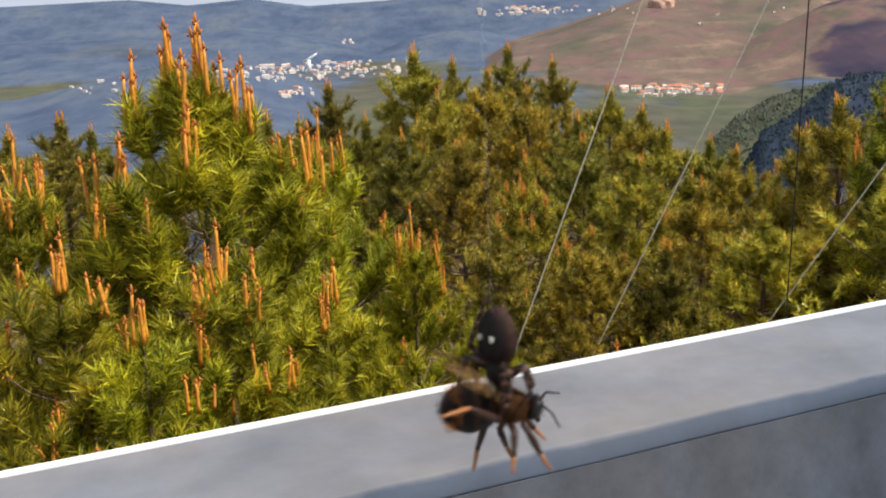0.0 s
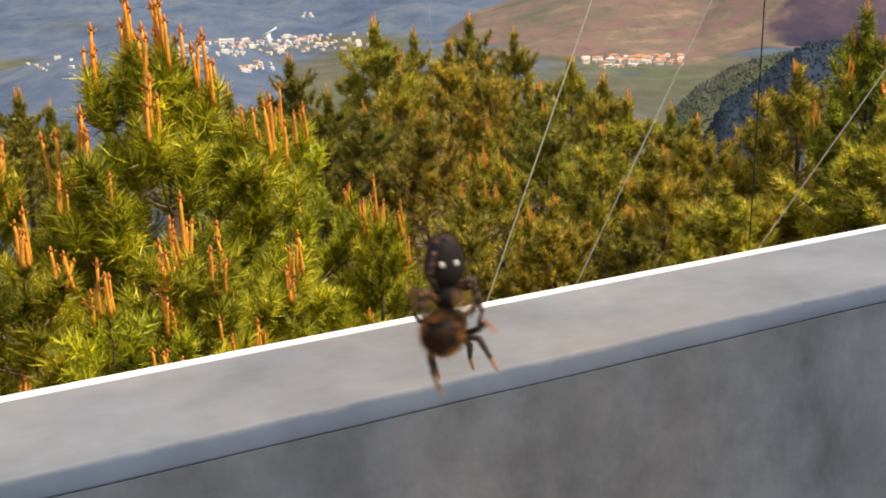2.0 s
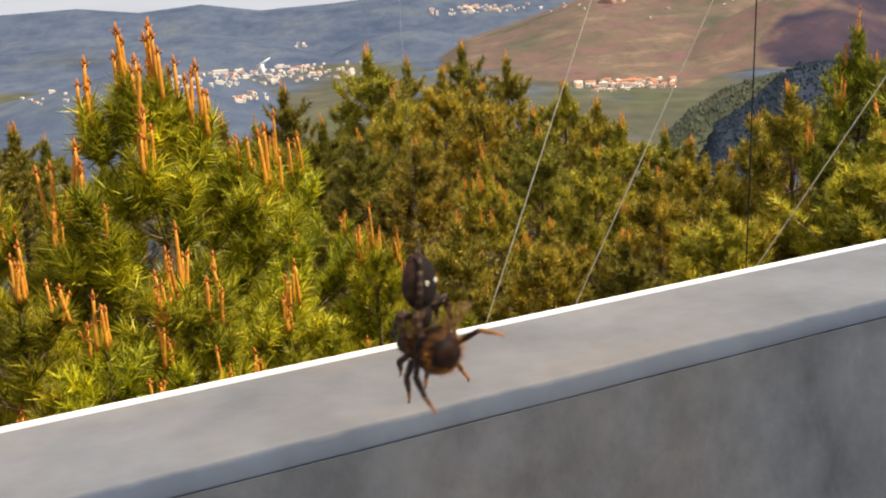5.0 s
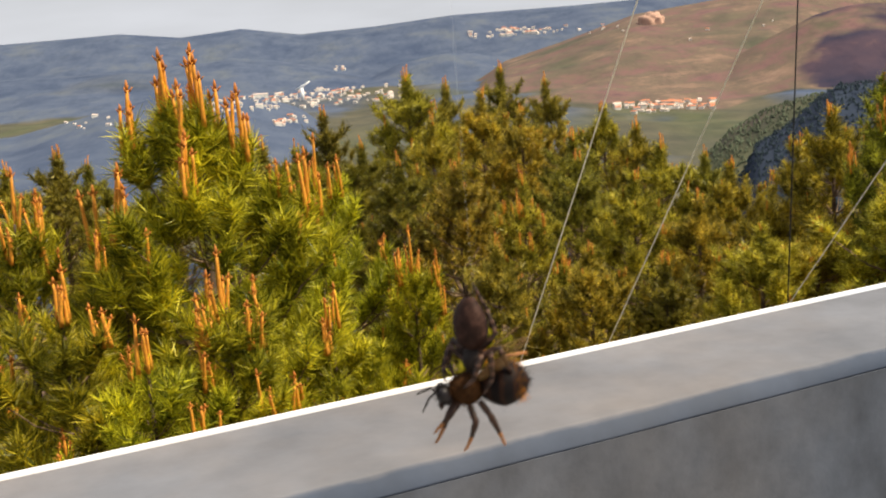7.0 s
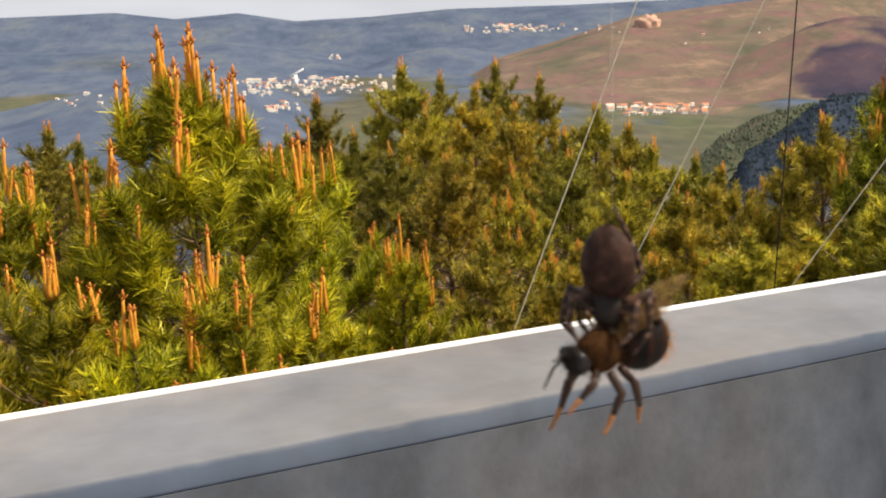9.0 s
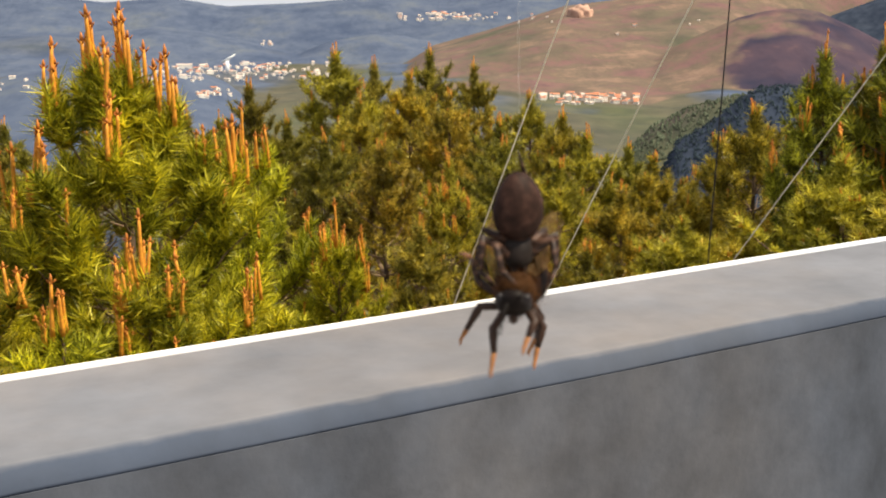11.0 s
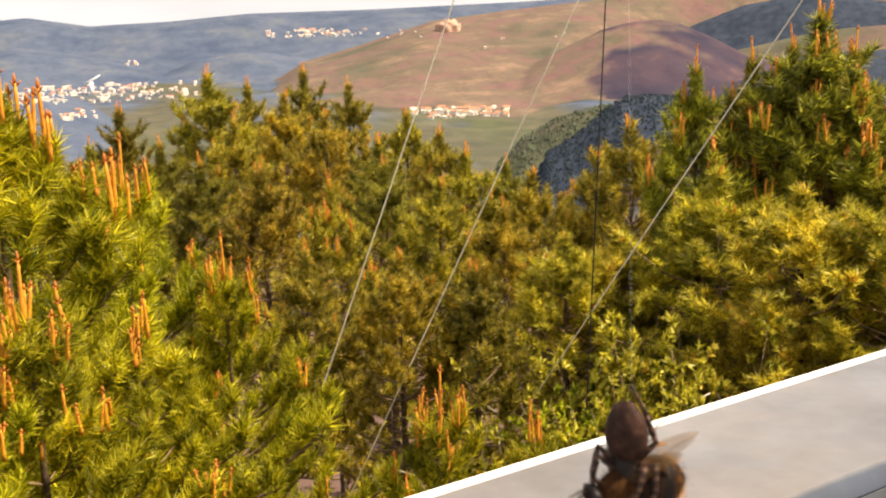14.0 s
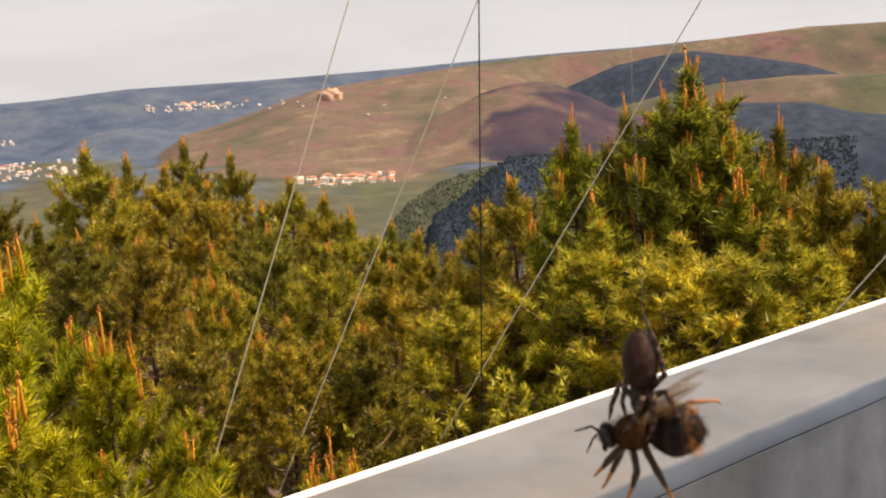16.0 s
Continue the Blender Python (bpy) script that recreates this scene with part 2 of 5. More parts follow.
NEAR_SPUR = ([-180, 12.5, 13.8, 14.3, 15.8, 17.1, 17.9, 19.6, 20.6, 24, 30, 40, 60, 180], [-12, -9.6, -7.5, -6.5, -5.6, -4.5, -3.95, -3.88, -4.05, -4.1, -3.9, -3.6, -4, -12])
EYE = 1.35


def fractal(x, y, octaves=5):
    """A cheap smooth noise on arrays, from sums of turned sines."""
    v, amp, f = np.zeros_like(x), 1.0, 1.0
    for k in range(octaves):
        a = 1.3 * k + 0.7
        u, w = x * math.cos(a) + y * math.sin(a), -x * math.sin(a) + y * math.cos(a)
        v += amp * np.sin(f * u + 1.7 * np.sin(0.7 * f * w + k)) * np.cos(f * 0.8 * w + 1.1 * np.sin(0.9 * f * u - k))
        amp, f = amp * 0.5, f * 2.1
    return v


def terrain(r, az):
    """Height of the ground at a distance and a bearing in degrees, and what covers it: forest, heath, meadow."""
    r, az = np.broadcast_arrays(np.asarray(r, float), np.asarray(az, float))
    x, y = r * np.sin(np.radians(az)), r * np.cos(np.radians(az))
    near = -4.6 - 0.16 * np.clip(r - 4, 0, 60) - 0.34 * np.clip(r - 64, 0, 420)
    near += 0.25 * fractal(x / 3.0, y / 3.0, 3) * np.clip((r - 2) / 6, 0, 1)
    z = np.maximum(near, -150 + 11 * fractal(x / 210, y / 330, 4))
    cover = np.zeros(r.shape + (4,))
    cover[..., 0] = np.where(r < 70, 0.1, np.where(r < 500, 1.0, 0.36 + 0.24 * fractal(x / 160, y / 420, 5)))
    cover[..., 1] = np.where(r < 70, 0.75, 0.0)
    cover[..., 2] = np.where(r < 500, 0.0, 0.34 + 0.3 * fractal(x / 130 + 5, y / 330, 4))
    for (a, e), dist, front, back, heath, wood, dark_heath, *green in ((SKYLINE, 4450, 900, 400, 0.25, 0.74, 0.0), (LEFT_SPUR, 3900, 850, 300, 0.0, 0.62, 0.0), (MID_RISE, 3700, 350, 300, 0.1, 0.80, 0.0),
                                                          (MOOR, 3300, np.interp(az, (15, 21), (1350, 480)), 500, 0.70, 0.16, 0.25, 0.0), (DARK_TOP, 3000, 260, 200, 0.0, 1.1, 0.0), (OLIVE, 2700, 300, 300, 0.48, 0.10, 0.0, 0.2),
                                                          (LOW_LEFT, 2050, 800, 260, 0.0, 0.70, 0.0), (HEATH, 2450, 560, 300, 0.9, 0.15, 0.95), (DARK_RIGHT, 1900, 380, 260, 0.0, 1.2, 0.0),
                                                          (GREEN_SPUR, 1080, 170, 160, 0.0, 0.26, 0.0, 0.62), (NEAR_SPUR, 880, 200, 150, 0.0, 1.4, 0.0)):
        crest = dist * np.tan(np.radians(np.interp(az, a, e))) + EYE
        base = -158.0
        d = r - dist
        w = np.where(d < 0, np.clip(1 + d / front, 0, 1), np.clip(1 - d / back, 0, 1))
        w = w * w * (3 - 2 * w) * 0.55 + w * 0.45
        rough = fractal(x / (dist * 0.11), y / (dist * 0.11), 4) * dist * 0.0046 * np.minimum(1, 5 * (1 - w))
        zz = base + (crest - base) * w + rough
        up = np.clip((zz - z) / (0.0025 * dist) + 0.2, 0, 1)[..., None] * (w > 0)[..., None]
        blotch = fractal(x / (dist * 0.045) + dist, y / (dist * 0.045), 5)
        c = np.stack([wood + (0.06 if wood > 0.5 else 0.12) * blotch, heath + 0.3 * blotch + 0 * x, (green[0] if green else 0.1) - 0.35 * blotch, dark_heath * np.clip((az - 14.5) / 3.0, 0, 1) + 0.4 * blotch - 0.15], -1)
        cover = cover + (np.clip(c, 0, 1.2) - cover) * up
        z = np.maximum(z, np.where(w > 0, zz, -999))
    return z, np.clip(cover, 0, 1)


def terrain_material():
    m, n, l, b = material("hill_country", 0.95, 0, 0.05)
    at = n.new("ShaderNodeAttribute")
    at.attribute_name = "cover"
    sep = n.new("ShaderNodeSeparateColor")
    l.new(at.outputs["Color"], sep.inputs["Color"])
    nz, grass = noise_ramp(n, l, 0.012, [(0.3, (0.060, 0.062, 0.048)), (0.7, (0.118, 0.104, 0.072))], detail=9)
    # blue distance haze is mixed into the wood colours
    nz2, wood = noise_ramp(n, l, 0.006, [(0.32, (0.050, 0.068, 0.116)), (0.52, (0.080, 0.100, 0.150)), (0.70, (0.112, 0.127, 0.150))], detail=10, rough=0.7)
    nz3, heath = noise_ramp(n, l, 0.009, [(0.24, (0.060, 0.042, 0.054)), (0.40, (0.165, 0.094, 0.088)), (0.52, (0.128, 0.098, 0.074)), (0.62, (0.200, 0.132, 0.100)), (0.76, (0.30, 0.205, 0.155))], detail=12, rough=0.72)
    nz4, field = noise_ramp(n, l, 0.02, [(0.35, (0.050, 0.072, 0.036)), (0.7, (0.120, 0.125, 0.060))], detail=6)
    col = grass.outputs["Color"]
    # navy tone: haze and the dark spur's cloud shade are in the colour
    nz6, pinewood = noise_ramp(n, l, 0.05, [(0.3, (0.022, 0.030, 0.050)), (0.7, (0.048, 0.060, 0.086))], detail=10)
    # darker violet heath, growing towards the right of the heath hill
    nz5, dark_heath = noise_ramp(n, l, 0.006, [(0.30, (0.028, 0.028, 0.050)), (0.56, (0.064, 0.044, 0.060)), (0.72, (0.17, 0.10, 0.085))], detail=10)
    for fac, other, lo, hi in ((sep.outputs[2], field, 0.4, 0.95), (sep.outputs[1], heath, 0.3, 0.6), (at.outputs["Alpha"], dark_heath, 0.45, 0.7), (sep.outputs[0], wood, 0.4, 0.6), (sep.outputs[0], pinewood, 0.85, 1.0)):
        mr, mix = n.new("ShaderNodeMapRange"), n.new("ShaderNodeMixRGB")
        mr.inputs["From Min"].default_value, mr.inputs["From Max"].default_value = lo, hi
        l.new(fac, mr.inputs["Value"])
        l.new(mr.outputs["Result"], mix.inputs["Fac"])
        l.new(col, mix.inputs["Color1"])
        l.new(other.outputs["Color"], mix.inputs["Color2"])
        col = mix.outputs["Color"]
    nz7, fleck = noise_ramp(n, l, 0.028, [(0.34, (0.62, 0.66, 0.72)), (0.52, (1.0, 1.0, 1.0)), (0.66, (1.12, 1.08, 1.02)), (0.74, (1.75, 1.6, 1.4))], detail=8, stretch=(1, 0.35, 1), rough=0.7)
    mul = n.new("ShaderNodeMixRGB")
    mul.blend_type, mul.inputs["Fac"].default_value = "MULTIPLY", 0.55
    l.new(col, mul.inputs["Color1"])
    l.new(fleck.outputs["Color"], mul.inputs["Color2"])
    l.new(mul.outputs["Color"], b.inputs["Base Color"])
    return m


def build_ground():
    azs = np.concatenate([np.arange(-180, -30, 4.0), np.arange(-30, 45, 0.18), np.arange(45, 180, 4.0)])
    rs = np.concatenate([np.linspace(1.0, 60, 30), np.geomspace(64, 700, 22), np.geomspace(720, 4950, 190)])
    z, cover = terrain(rs[:, None], azs[None, :])
    x, y = rs[:, None] * np.sin(np.radians(azs)), rs[:, None] * np.cos(np.radians(azs))
    co = np.stack([x, y, z], -1).reshape(-1, 3)
    nr, na = z.shape
    i = np.arange((nr - 1) * na).reshape(nr - 1, na)
    j = np.roll(i, -1, 1)
    quads = np.stack([i, i + na, j + na, j], -1).reshape(-1, 4)
    faces = [tuple(q) for q in quads.tolist()] + [tuple(range(na - 1, -1, -1))]
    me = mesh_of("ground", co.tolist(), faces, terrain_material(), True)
    attr = me.color_attributes.new("cover", "FLOAT_COLOR", "POINT")
    rgba = cover.reshape(-1, 4).astype(np.float32)
    attr.data.foreach_set("color", rgba.ravel())
    tagged(new("ground", me), "wooded hillside dropping to a wide valley with moorland hills", "ground", kind="structure")


build_ground()

# ---------------------------------------------------------------- parapet and terrace
WALL_DIR = 26.36                      # degrees the wall runs from +x towards +y
WALL_TOP, WALL_FAR, WALL_NEAR = 1.114, 0.70, 0.567
WALL = pose(0, 0, 0, 0, 0, WALL_DIR)  # local x along the wall, local y away over the edge


def profile_wall(name, outline, x0, x1, steps, mat, worn=0.0):
    """A long prism along local x with the given outline in y, z; worn roughens its outline by that many metres."""
    verts, faces = [], []
    k = len(outline)
    for x in np.linspace(x0, x1, steps):
        verts += [(x, y + worn * noise.noise((x * 9, q * 0.8, 1)) + 0.5 * worn * noise.noise((x * 37, q * 2.0, 5)), z + 0.6 * worn * noise.noise((x * 11, q * 0.8, 9)) * (q in (1, 2, 3)))
                  if worn and q < 4 else (x, y, z) for q, (y, z) in enumerate(outline)]
    for s in range(steps - 1):
        for q in range(k):
            a, b = s * k + q, s * k + (q + 1) % k
            faces.append((a, a + k, b + k, b))
    faces += [tuple(range(k)), tuple(range((steps - 1) * k + k - 1, (steps - 1) * k - 1, -1))]
    return mesh_of(name, verts, faces, mat)


def build_parapet():
    wall = thing("wall_parapet", "grey concrete parapet with a smooth pale top and white outer lip", "parapet", kind="structure", at=WALL)
    near, far, top = WALL_NEAR, WALL_FAR, WALL_TOP
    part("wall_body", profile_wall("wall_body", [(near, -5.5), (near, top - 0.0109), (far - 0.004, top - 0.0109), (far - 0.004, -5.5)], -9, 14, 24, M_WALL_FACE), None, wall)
    cap = [(near + 0.0006, top - 0.0110), (near + 0.0008, top - 0.0092), (near + 0.0042, top - 0.0038), (near + 0.0074, top - 0.0011), (near + 0.0110, top), (far - 0.0068, top), (far - 0.0068, top - 0.0110)]
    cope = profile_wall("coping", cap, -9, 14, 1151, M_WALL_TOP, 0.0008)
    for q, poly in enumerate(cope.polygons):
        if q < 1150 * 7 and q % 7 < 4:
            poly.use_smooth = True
    part("coping", cope, None, wall, "smooth pale rendered top with blue-grey shade painted on its rounded inner edge")
    lip = [(far - 0.0066, top - 0.013), (far - 0.0066, top + 0.0005), (far - 0.006, top + 0.002), (far - 0.001, top + 0.002), (far + 0.001, top + 0.0005), (far + 0.001, top - 0.013)]
    part("outer_lip", profile_wall("outer_lip", lip, -9, 14, 24, M_WALL_LIP), None, wall, "bright white painted lip")
    floor = new("floor", profile_wall("floor", [(-6, -5.6), (WALL_NEAR - 0.001, -5.6), (WALL_NEAR - 0.001, 0), (-6, 0)], -9, 14, 2, M_FLOOR))
    floor.matrix_world = WALL
    tagged(floor, "grey concrete terrace floor behind the parapet", "floor", kind="structure")


build_parapet()


# ---------------------------------------------------------------- pines
def tufts(rng, shoots, needles, length, width, spread=0.85):
    """Needle triangles for shoots (position, direction, length)."""
    p = np.array([s[0] for s in shoots])
    d = np.array([unit(s[1]) for s in shoots])
    ln = np.array([s[2] for s in shoots])
    n = len(p)
    u = rng.rand(n, needles)
    base = p[:, None] + d[:, None] * (ln[:, None] * u)[..., None]
    rnd = rng.normal(size=(n, needles, 3))
    rnd -= (rnd * d[:, None]).sum(-1, keepdims=True) * d[:, None]
    rnd /= np.linalg.norm(rnd, axis=-1, keepdims=True) + 1e-9
    ang = (0.30 + spread * rng.rand(n, needles))[..., None]
    way = d[:, None] * np.cos(ang) + rnd * np.sin(ang)
    way[..., 2] += 0.12
    l = length * (0.7 + 0.5 * rng.rand(n, needles))[..., None]
    side = np.cross(way, rng.normal(size=way.shape))
    side /= np.linalg.norm(side, axis=-1, keepdims=True) + 1e-9
    w = width * 0.5
    return np.stack([base - side * w, base + side * w, base + way * l], -2).reshape(-1, 3, 3)


def candle(h, r, rng):
    """An upright pine shoot: ribbed stem with a bud on top."""
    k = 5
    lean = rng.normal(size=2) * 0.06 * h
    pts = [(lean[0] * (i / k) ** 2, lean[1] * (i / k) ** 2, h * i / k) for i in range(k + 1)]
    rad = [r * (1.25, 1.2, 1.05, 0.95, 0.85, 0.7)[i] for i in range(k + 1)]
    stem = tube(pts, rad, 6)
    top = np.array(pts[-1])
    bud = tube([top, top + (0, 0, 0.012 + 0.02 * h), top + (0, 0, 0.03 + 0.05 * h)], [r * 0.75, r * 0.85, r * 0.2], 6)
    sides = []
    for q in range(3):
        a = q * 2.1 + rng.rand()
        o = top + np.array([math.cos(a), math.sin(a), 0]) * r * 0.8 - (0, 0, 0.01)
        sides.append(tube([o, o + (0.020 * math.cos(a), 0.020 * math.sin(a), 0.012 + 0.03 * h)], [r * 0.5, r * 0.2], 5))
    return stem, joined([bud] + sides)


def candle_mesh(name, h, r, rng):
    stem, bud = candle(h, r, rng)
    v, f = joined([stem, bud])
    me = mesh_of(name, v, f, M_CANDLE, True)
    me.materials.append(M_CANDLE_TIP)
    for poly in me.polygons[len(stem[1]):]:
        poly.material_index = 1
    return me


def pine_skeleton(rng, height, spread, whorls, arms, low, twig, fill, taper, crown_top, lift=0.8, crest=12, ends=()):
    """Trunk line, branch lines, shoots and shoot tips of a young pine: whorls of rising arms, closer towards the top."""
    sway = rng.normal(size=2) * 0.005 * height
    at = lambda t: np.array([sway[0] * t * t, sway[1] * t * t, height * t])
    trunk = [at(t) for t in np.linspace(0, 1, 10)]
    branches, shoots, tips = [], [], [(trunk[-1], np.array([0, 0, 1.0]), True)]
    for k in range(crest):
        a = k * 2.4
        lean = (0.1 if twig < 0.2 else 0.3) + 0.66 * k / crest
        shoots.append((trunk[-1] - (0, 0, 0.66 * k / crest + 0.15), np.array([lean * math.cos(a), lean * math.sin(a), 1.0]), twig * 0.9))
    for x, y, z, count, h in ends:                      # strong arms that turn upright at their ends
        end, r = np.array([x, y, z]), math.hypot(x, y)
        o = at(max(low, (z - 0.55 * r - 0.35) / height))
        pts = [o + np.array([(x - o[0]) * u ** 0.8, (y - o[1]) * u ** 0.8, (z - o[2]) * (0.35 * u + 0.65 * u ** 2.4)]) + rng.normal(size=3) * 0.02 * r * u * (1 - u) for u in np.linspace(0, 1, 6)]
        branches.append((pts, max(0.011, 0.026 * r)))
        tips.append((end + np.array([0, 0, 1.5 * max(0.0, twig - 0.13)]), np.array([0, 0, 1.0]), (count, h)))
        brush = 26 if twig < 0.2 else 18
        for q in range(brush):
            a, t = q * 2.4, q / brush
            lean = 0.18 + 0.75 * t
            p = pts[-1] + (pts[-2] - pts[-1]) * min(1.0, 1.6 * t) + rng.normal(size=3) * 0.02
            shoots.append((p - (0, 0, 0.05), np.array([lean * math.cos(a), lean * math.sin(a), 1.0 - 0.35 * t]), twig * (0.9 + 0.4 * rng.rand())))
    for k in range(whorls):
        t = low + (crown_top - low) * ((k + 0.4 * rng.rand()) / (whorls - 0.6)) ** 0.8
        o = at(t)
        reach = min(spread, taper * height * (1 - t) + 0.05) * (0.8 + 0.4 * rng.rand()) * min(1.0, 0.6 + 2.2 * t)
        n = arms + (rng.rand() < 0.5)
        a0 = rng.rand() * 6.28
        for q in range(n):
            a = a0 + 6.283 * q / n + rng.normal() * 0.25
            out = np.array([math.cos(a), math.sin(a), 0])
            rr = reach * (0.65 + 0.6 * rng.rand())
            rise = rr * (0.28 + 0.42 * t * t + 0.07 * rng.normal()) + (0.1 * rr if t > 0.9 and crown_top > 0.93 else 0)
            pts = [o + out * rr * u + np.array([0, 0, rise * (0.45 * u + 0.75 * u ** 2.2)]) + rng.normal(size=3) * 0.03 * rr * u for u in np.linspace(0, 1, 6)]
            branches.append((pts, max(0.007, 0.020 * rr)))
            end = unit(unit(pts[-1] - pts[-2]) + np.array([0, 0, 0.8]))
            tips.append((pts[-1] + end * twig * 0.55, end, True))
            shoots.append((pts[-1] - 0.35 * twig * end, end, twig))
            for _ in range(int(2 + rr * fill / twig)):
                u = 0.38 + 0.62 * rng.rand() ** 0.8
                i = min(4, int(u * 5))
                p = pts[i] + (pts[i + 1] - pts[i]) * (u * 5 - i)
                side = np.cross(out, (0, 0, 1)) * rng.choice([-1, 1]) * (0.3 + 0.8 * rng.rand())
                d = unit(out * 0.45 + 0.5 * side + np.array([0, 0, lift * (1.0 + 1.1 * rng.rand())]))
                ln = twig * (0.6 + 0.7 * rng.rand())
                p = p + d * twig * 0.5 * rng.rand()
                shoots.append((p, d, ln))
                if rng.rand() < 0.4:
                    tips.append((p + d * ln * 0.95, d, False))
    return trunk, branches, shoots, tips


def shoot_spots(rng, height, tips, candles, chigh):
    """Where the upright spring shoots stand: foot, lean and height."""
    spots = []
    for k, (p, d, main) in enumerate(tips):
        high = p[2] / height
        if k and not isinstance(main, tuple) and rng.rand() > candles * (0.03 + 0.5 * max(0.0, high - 0.35) + 3.2 * max(0.0, high - 0.72)) * (1.0 if main else 0.22):
            continue
        if isinstance(main, tuple):
            count, tall = main
            for q in range(count):
                spread = np.array([math.cos(q * 2.2 + p[0] * 9), math.sin(q * 2.2 + p[0] * 9)])
                spots.append((p + np.array([*(spread * (0.03 + 0.05 * rng.rand() if q else 0.0)), -0.06]), spread * (3 + 5 * rng.rand()) * (q > 0), tall * (1.0 if q == 0 else 0.55 + 0.4 * rng.rand())))
            continue
        count = (rng.randint(3, 6) if high > 0.8 else rng.randint(2, 5)) if main else 1
        for q in range(count):
            h = chigh * (0.3 + 0.7 * high ** 3) * ((1.0 if q == 0 else 0.45 + 0.45 * rng.rand()) if main else 0.4) * (1.0 if k == 0 else 0.78)
            spots.append((p + np.array([*(rng.normal(size=2) * 0.035), -0.05]), rng.normal(size=2) * 5.0 + 6.0 * np.array(d[:2]), h))
    return spots


def crown_ends(seed, height, count, slope, shoots, h):
    """Upright arm ends round the tip of a plantation pine."""
    rng = np.random.RandomState(seed)
    ends = []
    for k in range(count):
        r, a = 0.16 + 0.95 * (k + 0.5 * rng.rand()) / count, 2.4 * k + 0.6 * rng.rand()
        ends.append((r * math.cos(a), r * math.sin(a), height - 0.2 - slope * r * (0.85 + 0.3 * rng.rand()), max(0, shoots - (rng.rand() < 0.4)), h * (0.7 + 0.5 * rng.rand())))
    return ends


SHOOT_MESHES = [candle_mesh("spring_shoot", 0.3, 0.0120, np.random.RandomState(40 + q)) for q in range(5)]


def pine_meshes(name, seed, height, spread, whorls, arms, needles, nlen, nwid, m_needle, candles=0.0, chigh=0.3, low=0.12, twig=0.3, fill=4.0, wide=1.0, taper=0.5, dead=0, crown_top=0.915, lift=0.8, crest=12, ends=()):
    rng = np.random.RandomState(seed)
    trunk, branches, shoots, tips = pine_skeleton(rng, height, spread, whorls, arms, low, twig, fill, taper, crown_top, lift, crest, ends)
    r0 = 0.013 * height + 0.02
    tv, tf = tube(trunk, [r0 * (1 - 0.88 * t) for t in np.linspace(0, 1, 10)], 8)
    lines = [tube(p, [r * (1 - 0.7 * u) for u in np.linspace(0, 1, 6)], 5, False) for p, r in branches]
    me = {"trunk": mesh_of(name + "_trunk", tv, tf, M_BARK, True), "lines": lines,
          "needles": tri_mesh(name + "_needles", tufts(rng, shoots, needles, nlen, nwid, wide), m_needle),
          "spots": shoot_spots(rng, height, tips, candles, chigh), "dead": []}
    for _ in range(dead):
        a, z = rng.rand() * 6.28, height * (0.3 + 0.4 * rng.rand())
        o = np.array([math.cos(a), math.sin(a), 0]) * spread * (0.6 + 0.3 * rng.rand()) + (0, 0, z)
        d = unit(np.array([math.cos(a + rng.normal() * 0.7), math.sin(a + rng.normal() * 0.7), 0.5 * rng.normal()]))
        bend = rng.normal(size=3) * 0.08
        ln = 0.3 + 0.5 * rng.rand()
        me["dead"].append(tube([o, o + d * ln * 0.5 + bend, o + d * ln], [0.009, 0.007, 0.003], 5))
    return me


def pine(meshes, label, group, close):
    """A pine; close ones have every branch and spring shoot by itself."""
    tree = thing("pine_tree", label, "pine tree", group)
    part("trunk", meshes["trunk"], None, tree)
    part("crown", meshes["needles"], None, tree, kind="stuff")
    if close:
        for v, f in meshes["lines"]:
            part("branch", mesh_of("branch", v, f, M_TWIG, True), None, tree)
    else:
        part("branchwork", mesh_of("branchwork", *joined(meshes["lines"]), M_TWIG, True), None, tree, kind="stuff")
    if meshes["dead"]:
        part("deadwood", mesh_of("deadwood", *joined(meshes["dead"]), M_DEAD, True), None, tree, "pale bare dead twigs", "stuff")
    placed = []
    for k, (p, lean, h) in enumerate(meshes["spots"]):
        w = 0.75 + 0.35 * h / 0.3
        m = pose(*p, lean[1] * -1, lean[0], 37 * k % 360) @ Matrix.Diagonal((w, w, h / 0.3, 1))
        if close:
            ob = part("shoot", SHOOT_MESHES[k % 5], None, tree)
            ob.matrix_basis = m
        else:
            placed.append((SHOOT_MESHES[k % 5], m))
    if placed:
        whole = bmesh.new()
        for me, m in placed:
            n = len(whole.verts)
            whole.from_mesh(me)
            whole.verts.ensure_lookup_table()
            for v in whole.verts[n:]:
                v.co = m @ v.co
        ob = part("spring_growth", whole, M_CANDLE, tree, "upright pale orange spring shoots", "stuff")
        ob.data.materials.append(M_CANDLE_TIP)
    return tree


def ground_z(x, y):
    return float(terrain(np.hypot(x, y), np.degrees(np.arctan2(x, y)))[0])


def spot(az, dist):
    return dist * math.sin(radians(az)), dist * math.cos(radians(az))


